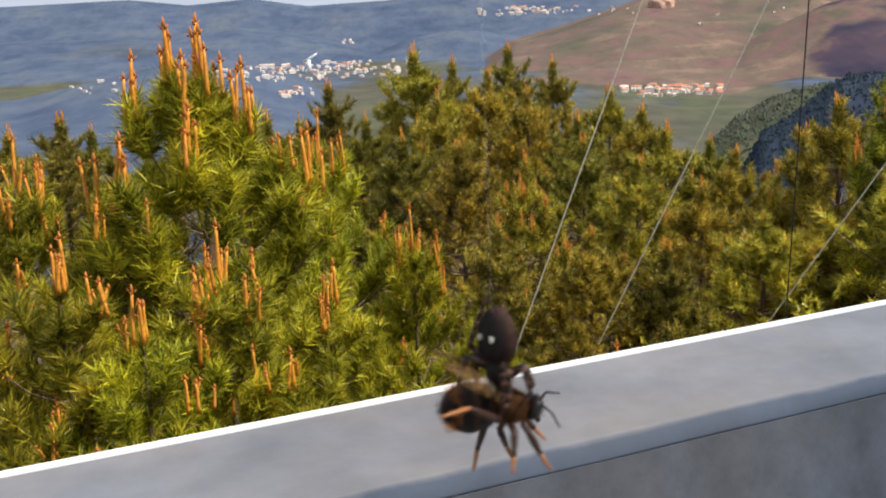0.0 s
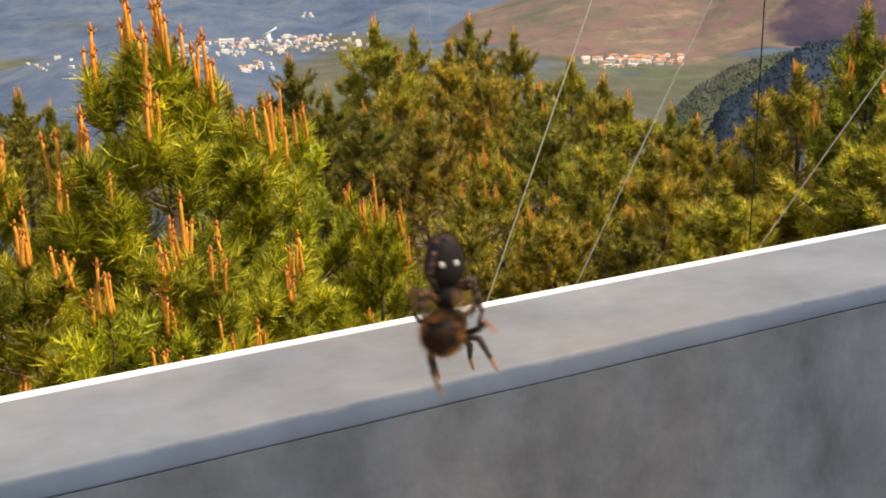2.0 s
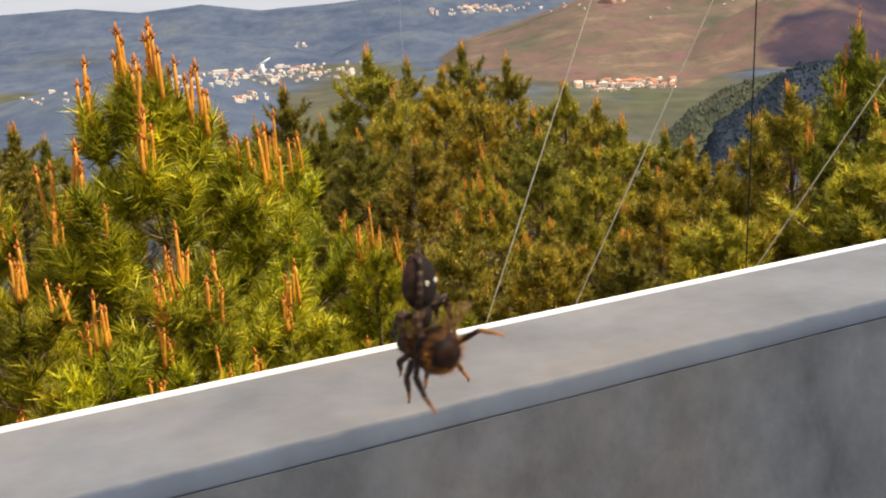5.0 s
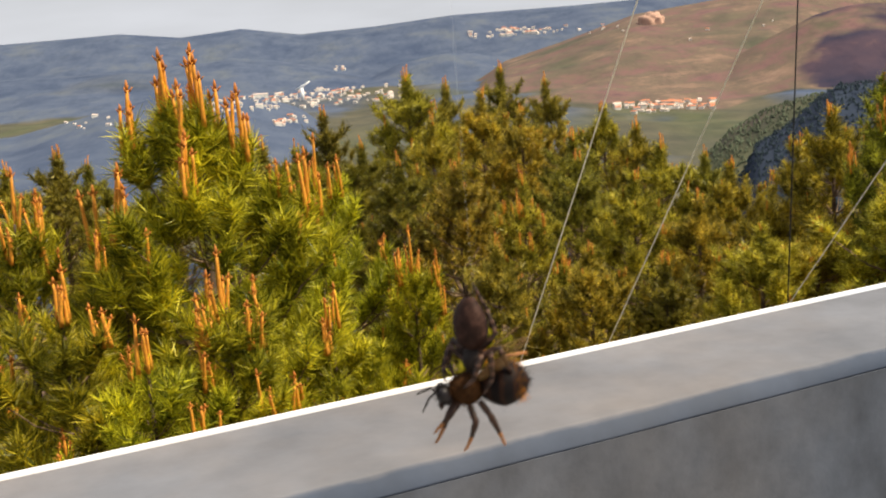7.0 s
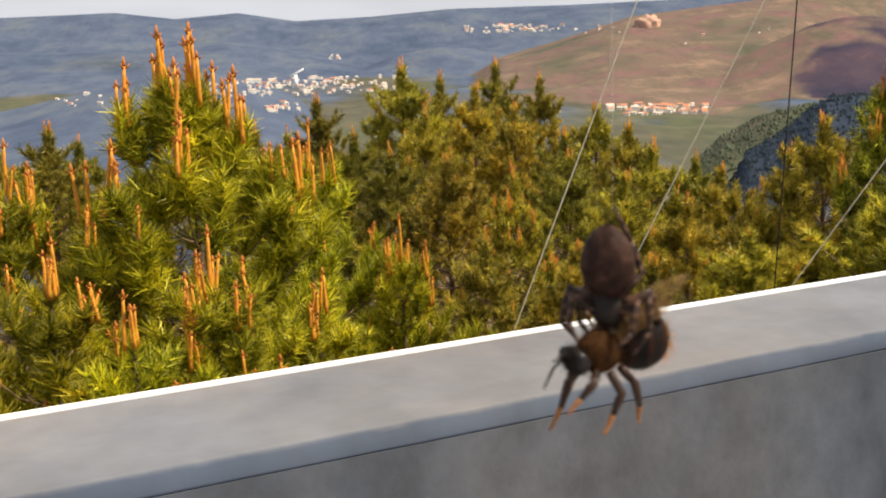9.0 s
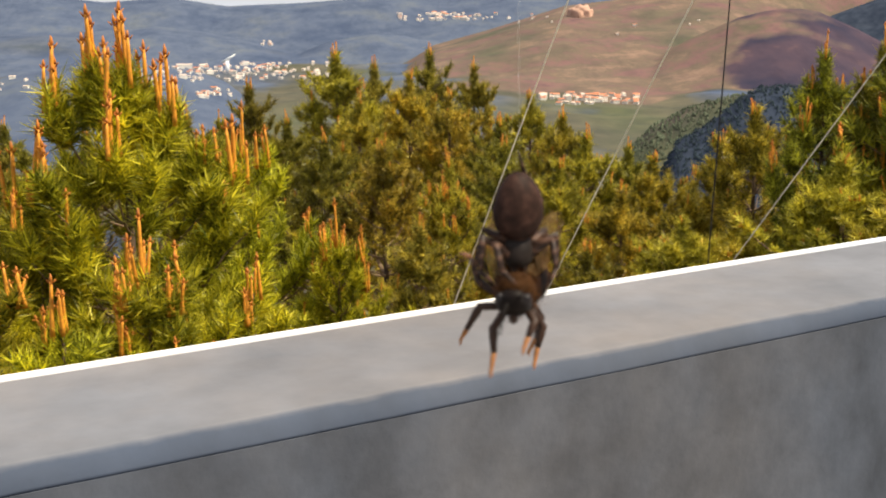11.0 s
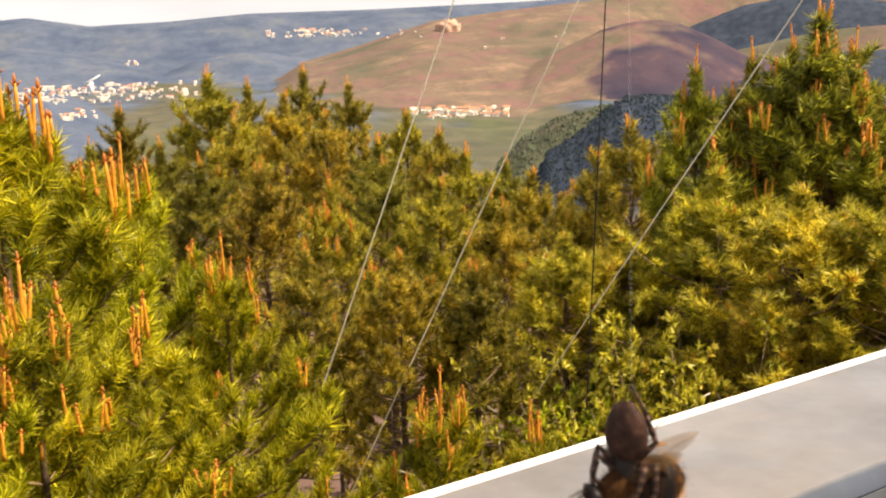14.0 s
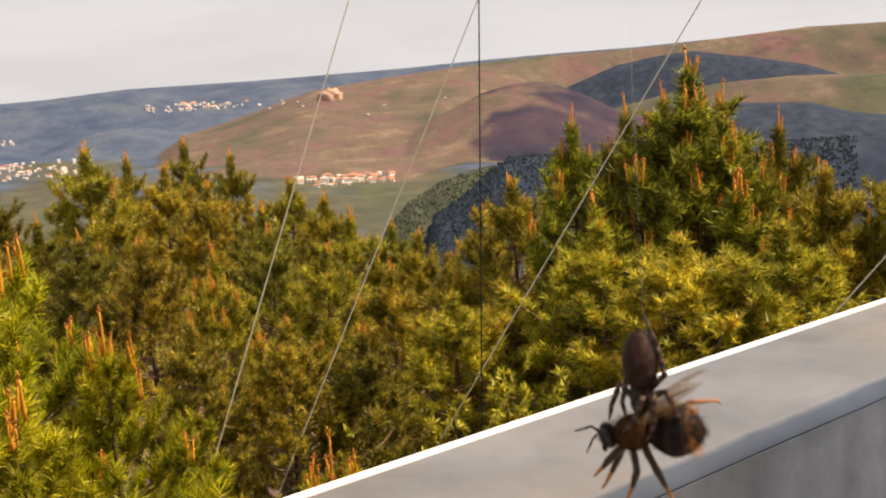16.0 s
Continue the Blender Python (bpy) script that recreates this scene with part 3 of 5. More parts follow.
# arm ends of the tall young pine: east, north, height over its foot, number of spring shoots and their height
ARMS = [(-0.12, -0.05, 6.16, 3, 0.42), (0.09, -0.06, 6.14, 3, 0.40), (0.0, -0.16, 6.04, 3, 0.36), (-0.35, -0.10, 6.00, 4, 0.40), (-0.20, 0.12, 6.06, 2, 0.36), (0.18, 0.06, 5.96, 4, 0.40), (0.03, -0.35, 5.74, 5, 0.36), (0.33, 0.0, 5.90, 4, 0.43),
        (-0.40, -0.30, 5.50, 4, 0.42), (-0.22, -0.50, 5.26, 1, 0.30), (0.69, 0.10, 5.50, 4, 0.40), (0.50, 0.15, 5.64, 4, 0.22), (0.64, -0.12, 5.34, 2, 0.20), (-0.62, -0.10, 5.40, 2, 0.38),
        (-0.72, 0.25, 5.05, 2, 0.25), (0.40, -0.55, 5.00, 1, 0.25), (0.85, -0.2, 4.85, 0, 0.2), (-0.55, -0.65, 4.75, 0, 0.2), (0.1, 0.5, 5.6, 2, 0.3)]
NEAR = [pine_meshes("near_pine", q, 6.0, 1.5, 15, 6, 42, 0.128, 0.0112, M_NEEDLE_NEAR, cd, ch, 0.10, 0.15, 2.6, 1.15, 0.5, 0, 0.94) for q, cd, ch in ((12, 0.32, 0.38), (13, 0.20, 0.32))]
TALL = pine_meshes("near_pine", 11, 6.2, 1.45, 14, 6, 48, 0.128, 0.0105, M_NEEDLE_NEAR, 0.05, 0.42, 0.10, 0.15, 2.7, 1.15, 0.44, 0, 0.86, 0.7, 16, ARMS)
MID = [pine_meshes("mid_pine", q, 7.0, w, 13, 5, 50, 0.128, 0.0178, mt, cd, ch, lo, 0.22, 1.05, 1.15, tp, 8, 0.90, 0.42, 26, crown_ends(q, 7.0, 11, sl, n, h))
       for q, w, mt, cd, ch, tp, lo, sl, n, h in (
           (21, 1.6, M_NEEDLE, 0.10, 0.26, 0.40, 0.30, 1.5, 1, 0.20), (22, 1.35, M_NEEDLE_DARK, 0.03, 0.24, 0.34, 0.26, 1.9, 0, 0.1), (23, 1.7, M_NEEDLE_LIGHT, 0.3, 0.12, 0.44, 0.24, 1.2, 1, 0.12),
           (24, 1.45, M_NEEDLE_DARK, 0.06, 0.26, 0.36, 0.34, 1.8, 1, 0.18), (25, 1.5, M_NEEDLE_DEEP, 0.10, 0.30, 0.34, 0.3, 1.5, 5, 0.28), (26, 1.6, M_NEEDLE, 0.05, 0.2, 0.40, 0.36, 1.5, 1, 0.14),
           (27, 1.3, M_NEEDLE, 0.6, 0.30, 0.36, 0.3, 1.6, 4, 0.36))]

first = {}


def plant(kind, variant, az, top_el, dist, turn, label, group, wide=1.0):
    """Plants a pine whose tip stands at a bearing, elevation and distance from the eye."""
    bank, full = (NEAR, 6.0) if kind == "near" else (MID, 7.0)
    x, y = spot(az, dist)
    gz = ground_z(x, y) - 0.1
    up = (EYE + dist * math.tan(radians(top_el)) - gz - (0.28 if kind == "mid" else 0.0)) / full
    m = pose(x, y, gz, 0, 0, turn)
    key = (kind, variant)
    if key not in first:
        ob = first[key] = pine(bank[variant], label, group, kind == "near")
    else:
        ob = copy_thing(first[key], m)
    ob.matrix_world = m @ Matrix.Diagonal((up * wide, up * wide, up, 1))
    tagged(ob, label, group=group)


NEAR_LABEL = "young green pine crowded with upright orange spring shoots"
tall_pine = pine(TALL, "tall young green pine crowned with upright orange spring shoots", "young pines below the parapet", True)
tall_pine.matrix_world = pose(-1.59, 7.54, -5.27)
for v, az, el, dist, turn, wide in ((2, -18.4, -11.8, 6.4, 100, 1.0), (1, -10.9, -12.4, 6.2, 200, 0.9), (1, -2.0, -11.3, 8.2, 310, 0.75),
                                    (1, -6.6, -6.9, 8.6, 60, 0.8), (1, -20.2, -7.4, 8.2, 140, 0.9), (2, -15.2, -14.5, 5.9, 250, 0.9), (2, -6.0, -13.6, 7.2, 30, 0.9), (2, -15.6, -8.6, 7.6, 15, 0.8), (1, 7.5, -18.2, 6.6, 70, 0.8), (2, 12.2, -19.4, 6.4, 190, 0.7)):
    plant("near", v - 1, az, el, dist, turn, NEAR_LABEL, "young pines below the parapet", wide)

MID_LABEL = "olive green pine with a pointed crown in the plantation"
# kind, bearing, elevation of the tip, distance, breadth
SKYLINE_PINES = [(0, -1.8, -1.7, 26, 1), (1, -0.1, -2.3, 29, 0.8), (5, 1.6, -2.8, 27, 0.9), (1, 2.7, -1.8, 31, 0.8), (3, 4.7, -2.5, 32, 0.8), (5, 7.3, -3.8, 27, 0.9), (0, 10, -5.5, 19, 1),
                 (5, 13.2, -6.6, 19, 1), (3, 15.1, -7.8, 22, 0.9), (5, 17.8, -4.2, 17, 0.95), (2, 19.2, -8.2, 15, 1), (1, -18.3, -3.8, 22, 1), (3, -16.8, -4.5, 25, 1), (1, -5.8, -3.1, 25, 0.9),
                 (3, -4.3, -4.7, 24, 0.9), (6, 3.4, -6.6, 15, 0.8), (4, 20.75, -1.6, 15, 0.8)]
EAST_PINES = [(4, 26.0, 0.6, 14.5, 1.2), (4, 24.9, -0.8, 14.9, 0.8), (4, 26.8, -1.1, 14.2, 0.9), (4, 27.7, -0.95, 14.5, 0.85), (4, 30.1, -2.3, 15, 0.8), (5, 32.3, -4.2, 14, 1), (4, 23.2, -1.3, 15, 0.85),
              (1, 5.8, -4.9, 20, 1), (5, 8.6, -6.8, 17, 1), (0, 11.7, -8, 16, 1), (5, 0.4, -5.9, 18, 1), (3, -2.6, -5.5, 20, 1), (1, -13.5, -4.9, 22, 1), (0, -20.5, -4.3, 21, 1),
              (5, -23, -3.4, 24, 1), (2, 14.5, -9.2, 14, 1.1), (2, 17, -9, 14.5, 1.1)]
INNER_PINES = [(2, 21.8, -6.2, 13.5, 1.2), (2, 25.5, -6.9, 12.5, 1.3), (2, 30, -6.5, 12.5, 1.3), (0, 35.5, -3.4, 14, 1), (5, 38, -2.4, 17, 1), (3, 2, -9.4, 12.5, 0.9), (5, 6.5, -9.9, 12.5, 1),
               (1, 10.2, -10.6, 12.5, 1), (2, 24, -11, 12, 1.1), (1, -9, -4.2, 20, 1), (0, -0.8, -3.8, 23, 0.9), (5, 3.6, -3.7, 25, 0.9), (1, 6.2, -5.9, 18, 0.9), (0, 8.9, -4.7, 25, 0.9),
               (3, 12, -6.2, 24, 0.9), (0, 16.4, -5.8, 18, 0.9), (0, -7.3, -4.6, 23, 0.9)]
for k, (v, az, el, dist, wide) in enumerate(SKYLINE_PINES + EAST_PINES + INNER_PINES):
    plant("mid", v, az, el, dist, 77 * k % 360, MID_LABEL, "pines of the plantation", wide)

# ---------------------------------------------------------------- undergrowth
def shrub(seed, mat, label, stems_n=26, tall=1.0, leaves=9):
    """A bush of small leaves on thin stems."""
    rng = np.random.RandomState(seed)
    bush = thing("shrub", label, "shrub", "undergrowth between the pines")
    stems, shoots = [], []
    for k in range(stems_n):
        a, lean = rng.rand() * 6.28, 0.15 + 0.6 * rng.rand()
        ln = tall * (0.6 + 0.5 * rng.rand())
        d = unit(np.array([math.cos(a) * lean, math.sin(a) * lean, 1.0]))
        pts = [d * ln * t + rng.normal(size=3) * 0.03 * t for t in np.linspace(0, 1, 5)]
        stems.append(tube(pts, [0.012, 0.010, 0.008, 0.006, 0.003], 5))
        for _ in range(leaves):
            p = pts[-1] * (0.35 + 0.7 * rng.rand()) + rng.normal(size=3) * 0.07 * (1 + 0.6 * (tall > 2))
            shoots.append((p, d + rng.normal(size=3) * 0.6, 0.12))
    part("stem", mesh_of("stem", *joined(stems), M_TWIG, True), None, bush)
    part("foliage", tri_mesh("foliage", tufts(rng, shoots, 18, 0.08, 0.042, 1.2), mat), None, bush, kind="stuff")
    return bush


SHRUBS = [shrub(61, M_SHRUB, "bright green low bush between the pines"), shrub(62, M_NEEDLE, "yellowish low bush between the pines")]
for seed, az, dist, tall in ((63, 18.0, 11.0, 3.1),):
    x, y = spot(az, dist)
    shrub(seed, M_SHRUB, "tall bright green bush between the pines", 60, tall, 44).matrix_world = pose(x, y, ground_z(x, y) - 0.05)
for seed, az, dist, tall in ((64, 23.4, 11.2, 3.5), (65, 20.4, 11.2, 3.9), (66, 13.4, 12.2, 2.6), (68, 22.6, 11.9, 3.9), (70, 27.2, 11.8, 4.0)):
    x, y = spot(az, dist)
    shrub(seed, M_NEEDLE_LIGHT, "tall olive bush with bare pale twigs among the pines", 60, tall, 30).matrix_world = pose(x, y, ground_z(x, y) - 0.05)
rng_bush = np.random.RandomState(17)
for k in range(44):
    az, dist = (19.0 + 3 * rng_bush.normal(), 9.6 + rng_bush.rand()) if k < 9 else (-26 + 68 * rng_bush.rand(), 7.5 + 9 * rng_bush.rand())
    x, y = spot(az, dist)
    m = pose(x, y, ground_z(x, y) - 0.05, 0, 0, rng_bush.rand() * 360)
    which = 0 if k < 9 or k % 4 == 0 else 1
    ob = SHRUBS[which] if k in (0, 9 + (9 % 4 == 0)) else copy_thing(SHRUBS[which], m)
    up = (1.5 if k < 9 else 1.0) * (0.8 + 0.8 * rng_bush.rand())
    ob.matrix_world = m @ Matrix.Diagonal((up * 1.2, up * 1.2, up, 1))

# ---------------------------------------------------------------- villages across the valley
M_HOUSE = plain("whitewashed_wall", (0.72, 0.68, 0.62), 0.8, var=0.12, scale=0.3)
M_ROOF = plain("clay_roof", (0.50, 0.20, 0.11), 0.85, var=0.3, scale=0.4)
M_ROOF_PALE = plain("pale_tile_roof", (0.66, 0.52, 0.44), 0.85, var=0.25, scale=0.4)
M_PANE = plain("dark_window", (0.05, 0.05, 0.06), 0.3, var=0.2, scale=1)
M_STONE = plain("sandstone", (0.44, 0.27, 0.20), 0.9, var=0.3, scale=0.03, bump=0.5, dist=3)
M_TOWER = plain("pale_steel", (0.75, 0.76, 0.78), 0.6, var=0.1, scale=0.2)


def box(x0, x1, y0, y1, z0, z1):
    v = [(x, y, z) for x in (x0, x1) for y in (y0, y1) for z in (z0, z1)]
    return v, [(0, 1, 3, 2), (4, 6, 7, 5), (0, 4, 5, 1), (2, 3, 7, 6), (0, 2, 6, 4), (1, 5, 7, 3)]


def house(w, d, h, rise, cover):
    """A gabled house with overhanging roof, door and windows."""
    ob = thing("house", "small white house with a clay tile roof in the valley", "house", "houses across the valley")
    a, b = w / 2, d / 2
    v = [(-a, -b, -4), (a, -b, -4), (a, b, -4), (-a, b, -4), (-a, -b, h), (a, -b, h), (a, b, h), (-a, b, h), (-a, 0, h + rise), (a, 0, h + rise)]
    part("wall", mesh_of("house_wall", v, [(0, 1, 5, 4), (2, 3, 7, 6), (1, 2, 6, 9, 5), (3, 0, 4, 8, 7)], M_HOUSE), None, ob)
    e, t = 0.6, 0.35
    r = [(-a - e, -b - e, h - 0.3), (a + e, -b - e, h - 0.3), (a + e, 0, h + rise + 0.1), (-a - e, 0, h + rise + 0.1), (a + e, b + e, h - 0.3), (-a - e, b + e, h - 0.3)]
    r += [(x, y, z + t) for x, y, z in r]
    f = [(0, 3, 2, 1), (3, 5, 4, 2), (6, 7, 8, 9), (9, 8, 10, 11), (0, 1, 7, 6), (4, 5, 11, 10), (1, 2, 8, 7), (2, 4, 10, 8), (3, 0, 6, 9), (5, 3, 9, 11)]
    part("roof", mesh_of("house_roof", r, f, cover), None, ob)
    for k in range(3):
        x = -a + w * (k + 0.6) / 3.2
        part("window", mesh_of("house_window", *box(x, x + 1.3, -b - 0.06, -b + 0.05, h * 0.45, h * 0.45 + 1.6), M_PANE), None, ob)
    return ob


def ground_at(az, el):
    """The place on the far slopes that is seen at a bearing and elevation."""
    r = np.arange(850, 4700, 12.0)
    z, _ = terrain(r, np.full_like(r, az))
    up = np.degrees(np.arctan2(z - EYE, r))
    k = np.argmax(up >= el) if (up >= el).any() else int(np.argmax(up))
    return r[k] * math.sin(radians(az)), r[k] * math.cos(radians(az)), z[k], r[k]


def build_villages():
    rng = np.random.RandomState(3)
    kinds = [house(11, 9, 6, 2.2, M_ROOF_PALE), house(17, 10, 7, 2.4, M_ROOF), house(9, 8, 5, 1.6, M_ROOF_PALE), house(24, 12, 10, 2.2, M_ROOF_PALE)]
    used = set()
    for n, az0, az1, el0, el1, big in ((90, 8.0, 12.4, -4.75, -4.30, 0.64), (170, -12.0, -2.2, -3.35, -2.6, 0.50), (20, -8.6, -6.8, -4.1, -3.7, 0.55), (60, 1.3, 5.8, -0.75, -0.40, 0.44),
                                       (7, 6.4, 9.0, -0.9, -0.5, 0.36), (7, -5.2, -4.4, -1.75, -1.5, 0.42), (8, -18.2, -15.8, -3.6, -2.9, 0.45), (4, 9.0, 16.0, -1.6, -0.9, 0.4)):
        for _ in range(n):
            u = rng.normal() * 0.27 + 0.5 if n > 15 else rng.rand()
            az, el = az0 + (az1 - az0) * min(1, max(0, u)), el0 + (el1 - el0) * rng.rand()
            x, y, z, r = ground_at(az, el)
            k = rng.choice(4, p=(0.22, 0.55, 0.15, 0.08) if az0 == 8.0 else (0.4, 0.22, 0.30, 0.08))
            m = pose(x, y, z, 0, 0, rng.rand() * 70 - 35)
            ob = kinds[k] if k not in used else copy_thing(kinds[k], m)
            used.add(k)
            s = big * (0.85 + 0.5 * rng.rand()) * r / 2600
            ob.matrix_world = m @ Matrix.Diagonal((s, s, s, 1))
    x, y, z, r = ground_at(-6.85, -2.95)
    tower = thing("crane_tower", "pale steel tower with a slanting arm over the village", "tower", at=pose(x, y, z))
    part("mast", mesh_of("mast", *tube([(0, 0, -5), (0, 0, 28)], [5.5, 4.5], 8), M_TOWER, True), None, tower)
    part("arm", mesh_of("arm", *tube([(-12, 0, 24), (20, 0, 42)], [3.2, 1.6], 8), M_TOWER, True), None, tower)
    x, y, z, r = ground_at(9.75, -0.62)
    rock = bmesh.new()
    bmesh.ops.create_icosphere(rock, subdivisions=4, radius=1)
    for v in rock.verts:
        d = 1 + 0.22 * noise.noise(v.co * 2.0) + 0.10 * noise.noise(v.co * 6.0)
        v.co = Vector((v.co.x * 30 * d, v.co.y * 26 * d, (abs(v.co.z) ** 0.6) * math.copysign(1, v.co.z) * 25 * d))
    ob = part("rock_outcrop", rock, M_STONE, None)
    ob.matrix_world = pose(x, y, z)
    tagged(ob, "bare pink sandstone outcrop on the moor", "rock")


build_villages()


# ---------------------------------------------------------------- woods on the far slopes
def far_wood(name, label, seed, count, az0, az1, r0, r1, size, mat, least):
    """Small pointed trees, all of one wood in one mesh, standing where the ground is wooded."""
    rng = np.random.RandomState(seed)
    az = az0 + (az1 - az0) * rng.rand(count)
    r = np.sqrt(r0 * r0 + (r1 * r1 - r0 * r0) * rng.rand(count))
    z, cover = terrain(r, az)
    keep = cover[:, 0] + 0.05 * rng.normal(size=count) > least
    az, r, z = az[keep], r[keep], z[keep]
    n, k = len(r), 6
    x, y = r * np.sin(np.radians(az)), r * np.cos(np.radians(az))
    h = size * (0.6 + 0.8 * rng.rand(n))
    w = h * (0.32 + 0.14 * rng.rand(n))
    ring = lambda f, up: np.stack([x[:, None] + w[:, None] * f * np.cos(ang) * (0.7 + 0.6 * rng.rand(n, k)), y[:, None] + w[:, None] * f * np.sin(ang) * (0.7 + 0.6 * rng.rand(n, k)),
                                   (z + h * up)[:, None] + 0.1 * h[:, None] * rng.normal(size=(n, k))], -1)
    ang = rng.rand(n, 1) * 6.28 + np.arange(k) * 6.283 / k
    low, mid = ring(1.0, 0.1), ring(0.75, 0.5)
    top = np.repeat(np.stack([x, y, z + h], -1)[:, None], k, 1)
    nxt = lambda q: np.roll(q, -1, 1)
    tris = np.concatenate([np.stack([low, nxt(low), nxt(mid)], -2), np.stack([low, nxt(mid), mid], -2), np.stack([mid, nxt(mid), top], -2)], 1).reshape(-1, 3, 3)
    tagged(new(name, tri_mesh(name, tris, mat)), label, "trees", kind="stuff")


# cloud shade and sunlight on the two slopes are put into these colours
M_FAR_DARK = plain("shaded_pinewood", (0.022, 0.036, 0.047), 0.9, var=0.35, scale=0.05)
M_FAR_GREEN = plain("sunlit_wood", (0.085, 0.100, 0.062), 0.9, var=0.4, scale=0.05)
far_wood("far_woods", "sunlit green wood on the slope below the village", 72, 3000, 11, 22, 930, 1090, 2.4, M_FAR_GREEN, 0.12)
far_wood("far_woods", "pinewood on the near spur above the valley, coloured dark as under cloud shade", 71, 7000, 11, 34, 740, 890, 1.9, M_FAR_DARK, 0.9)

# ---------------------------------------------------------------- wires beyond the parapet
def wire(name, a, b, r, mat, label, sag=0.0):
    a, b = np.array(a), np.array(b)
    pts = [a + (b - a) * t - np.array([0, 0, sag * 4 * t * (1 - t)]) for t in np.linspace(0, 1, 13)]
    v, f = tube(pts, [r] * 13, 6)
    tagged(new(name, mesh_of(name, v, f, mat, True)), label, "cable", "stay wires beyond the parapet")


wire('stay_wire', (-1.07, 11.89, -6.40), (4.32, 10.91, 8.00), 0.0065, M_WIRE, 'thin pale galvanised stay wire rising taut')
wire('stay_wire', (-0.61, 12.32, -6.40), (6.13, 10.49, 8.00), 0.0065, M_WIRE, 'thin pale galvanised stay wire rising taut')
wire('stay_wire', (0.47, 12.97, -6.40), (9.07, 9.18, 8.00), 0.0065, M_WIRE, 'thin pale galvanised stay wire rising taut')
wire('stay_wire', (1.70, 11.56, -6.40), (11.95, 4.83, 8.00), 0.0065, M_WIRE, 'thin pale galvanised stay wire rising taut')
wire('hanging_cable', (3.01, 11.66, -6.40), (3.62, 11.03, 8.00), 0.0075, M_CABLE, 'black cable hanging upright before the pines')

# ---------------------------------------------------------------- bee and spider on the thread
MM = 0.001


def ball(center, radii, turn=(0, 0, 0), rings=14, segs=20, shape=None):
    """Vertices and faces of an egg; shape(u) scales the girth along local x from -1 to 1."""
    rot = Euler([radians(a) for a in turn]).to_matrix()
    verts, faces = [], []
    for i in range(rings + 1):
        u = math.cos(math.pi * i / rings)
        g = math.sqrt(max(0.0, 1 - u * u)) * (shape(u) if shape else 1)
        for s in range(segs):
            a = 2 * math.pi * s / segs
            p = rot @ Vector((u * radii[0], g * radii[1] * math.cos(a), g * radii[2] * math.sin(a)))
            verts.append((Vector(center) + p) * MM)
    for i in range(rings):
        for s in range(segs):
            a, b = i * segs + s, i * segs + (s + 1) % segs
            faces.append((a, b, b + segs, a + segs))
    return verts, faces


def limb(points, radii, sides=7):
    """A jointed leg: a tube that swells between its joints."""
    pts, rad = [], []
    for k in range(len(points) - 1):
        a, b = np.array(points[k], float), np.array(points[k + 1], float)
        for t in (0.0, 0.3, 0.7):
            pts.append(a + (b - a) * t)
            rad.append(radii[k] * (1 - t) + radii[k + 1] * t + (0.12 * radii[k] if t == 0.3 else 0))
    pts.append(np.array(points[-1], float)), rad.append(radii[-1])
    v, f = tube(np.array(pts) * MM, np.array(rad) * MM, sides)
    return v, f


def hair(rng, verts, center, count, length, width, mat, name, drop=0.0):
    """Short hairs standing out from an egg's surface."""
    v = np.array([tuple(x) for x in verts])
    pick = v[rng.randint(len(v), size=count)] + rng.normal(size=(count, 3)) * 0.25 * MM
    out = pick - np.array(center) * MM
    out /= np.linalg.norm(out, axis=1, keepdims=True)
    out += rng.normal(size=out.shape) * 0.35
    out[:, 2] -= drop
    out /= np.linalg.norm(out, axis=1, keepdims=True)
    side = np.cross(out, rng.normal(size=out.shape))
    side /= np.linalg.norm(side, axis=1, keepdims=True)
    l = (length * (0.5 + rng.rand(count)) * MM)[:, None]
    w = width * MM / 2
    return tri_mesh(name, np.stack([pick - side * w - out * l * 0.3, pick + side * w - out * l * 0.3, pick + out * l], 1), mat)


def bands(name, dark, light, axis, scale, rough=0.35, hairy=False):
    """Chitin in cross bands along one axis of the object."""
    m, n, l, b = material(name, rough, 0, 0.25)
    co, wv, rp = n.new("ShaderNodeTexCoord"), n.new("ShaderNodeTexWave"), n.new("ShaderNodeValToRGB")
    wv.bands_direction = axis
    wv.inputs["Scale"].default_value, wv.inputs["Distortion"].default_value = scale, 3.5
    wv.inputs["Detail"].default_value, wv.inputs["Detail Scale"].default_value = 3.0, 1.5
    rp.color_ramp.elements[0].position, rp.color_ramp.elements[1].position = 0.55, 0.9
    rp.color_ramp.elements[0].color, rp.color_ramp.elements[1].color = (*dark, 1), (*light, 1)
    l.new(co.outputs["Object"], wv.inputs["Vector"])
    l.new(wv.outputs["Fac"], rp.inputs["Fac"])
    l.new(rp.outputs["Color"], b.inputs["Base Color"])
    bumped(n, l, b, wv.outputs["Fac"], 0.3, 0.0002)
    return m


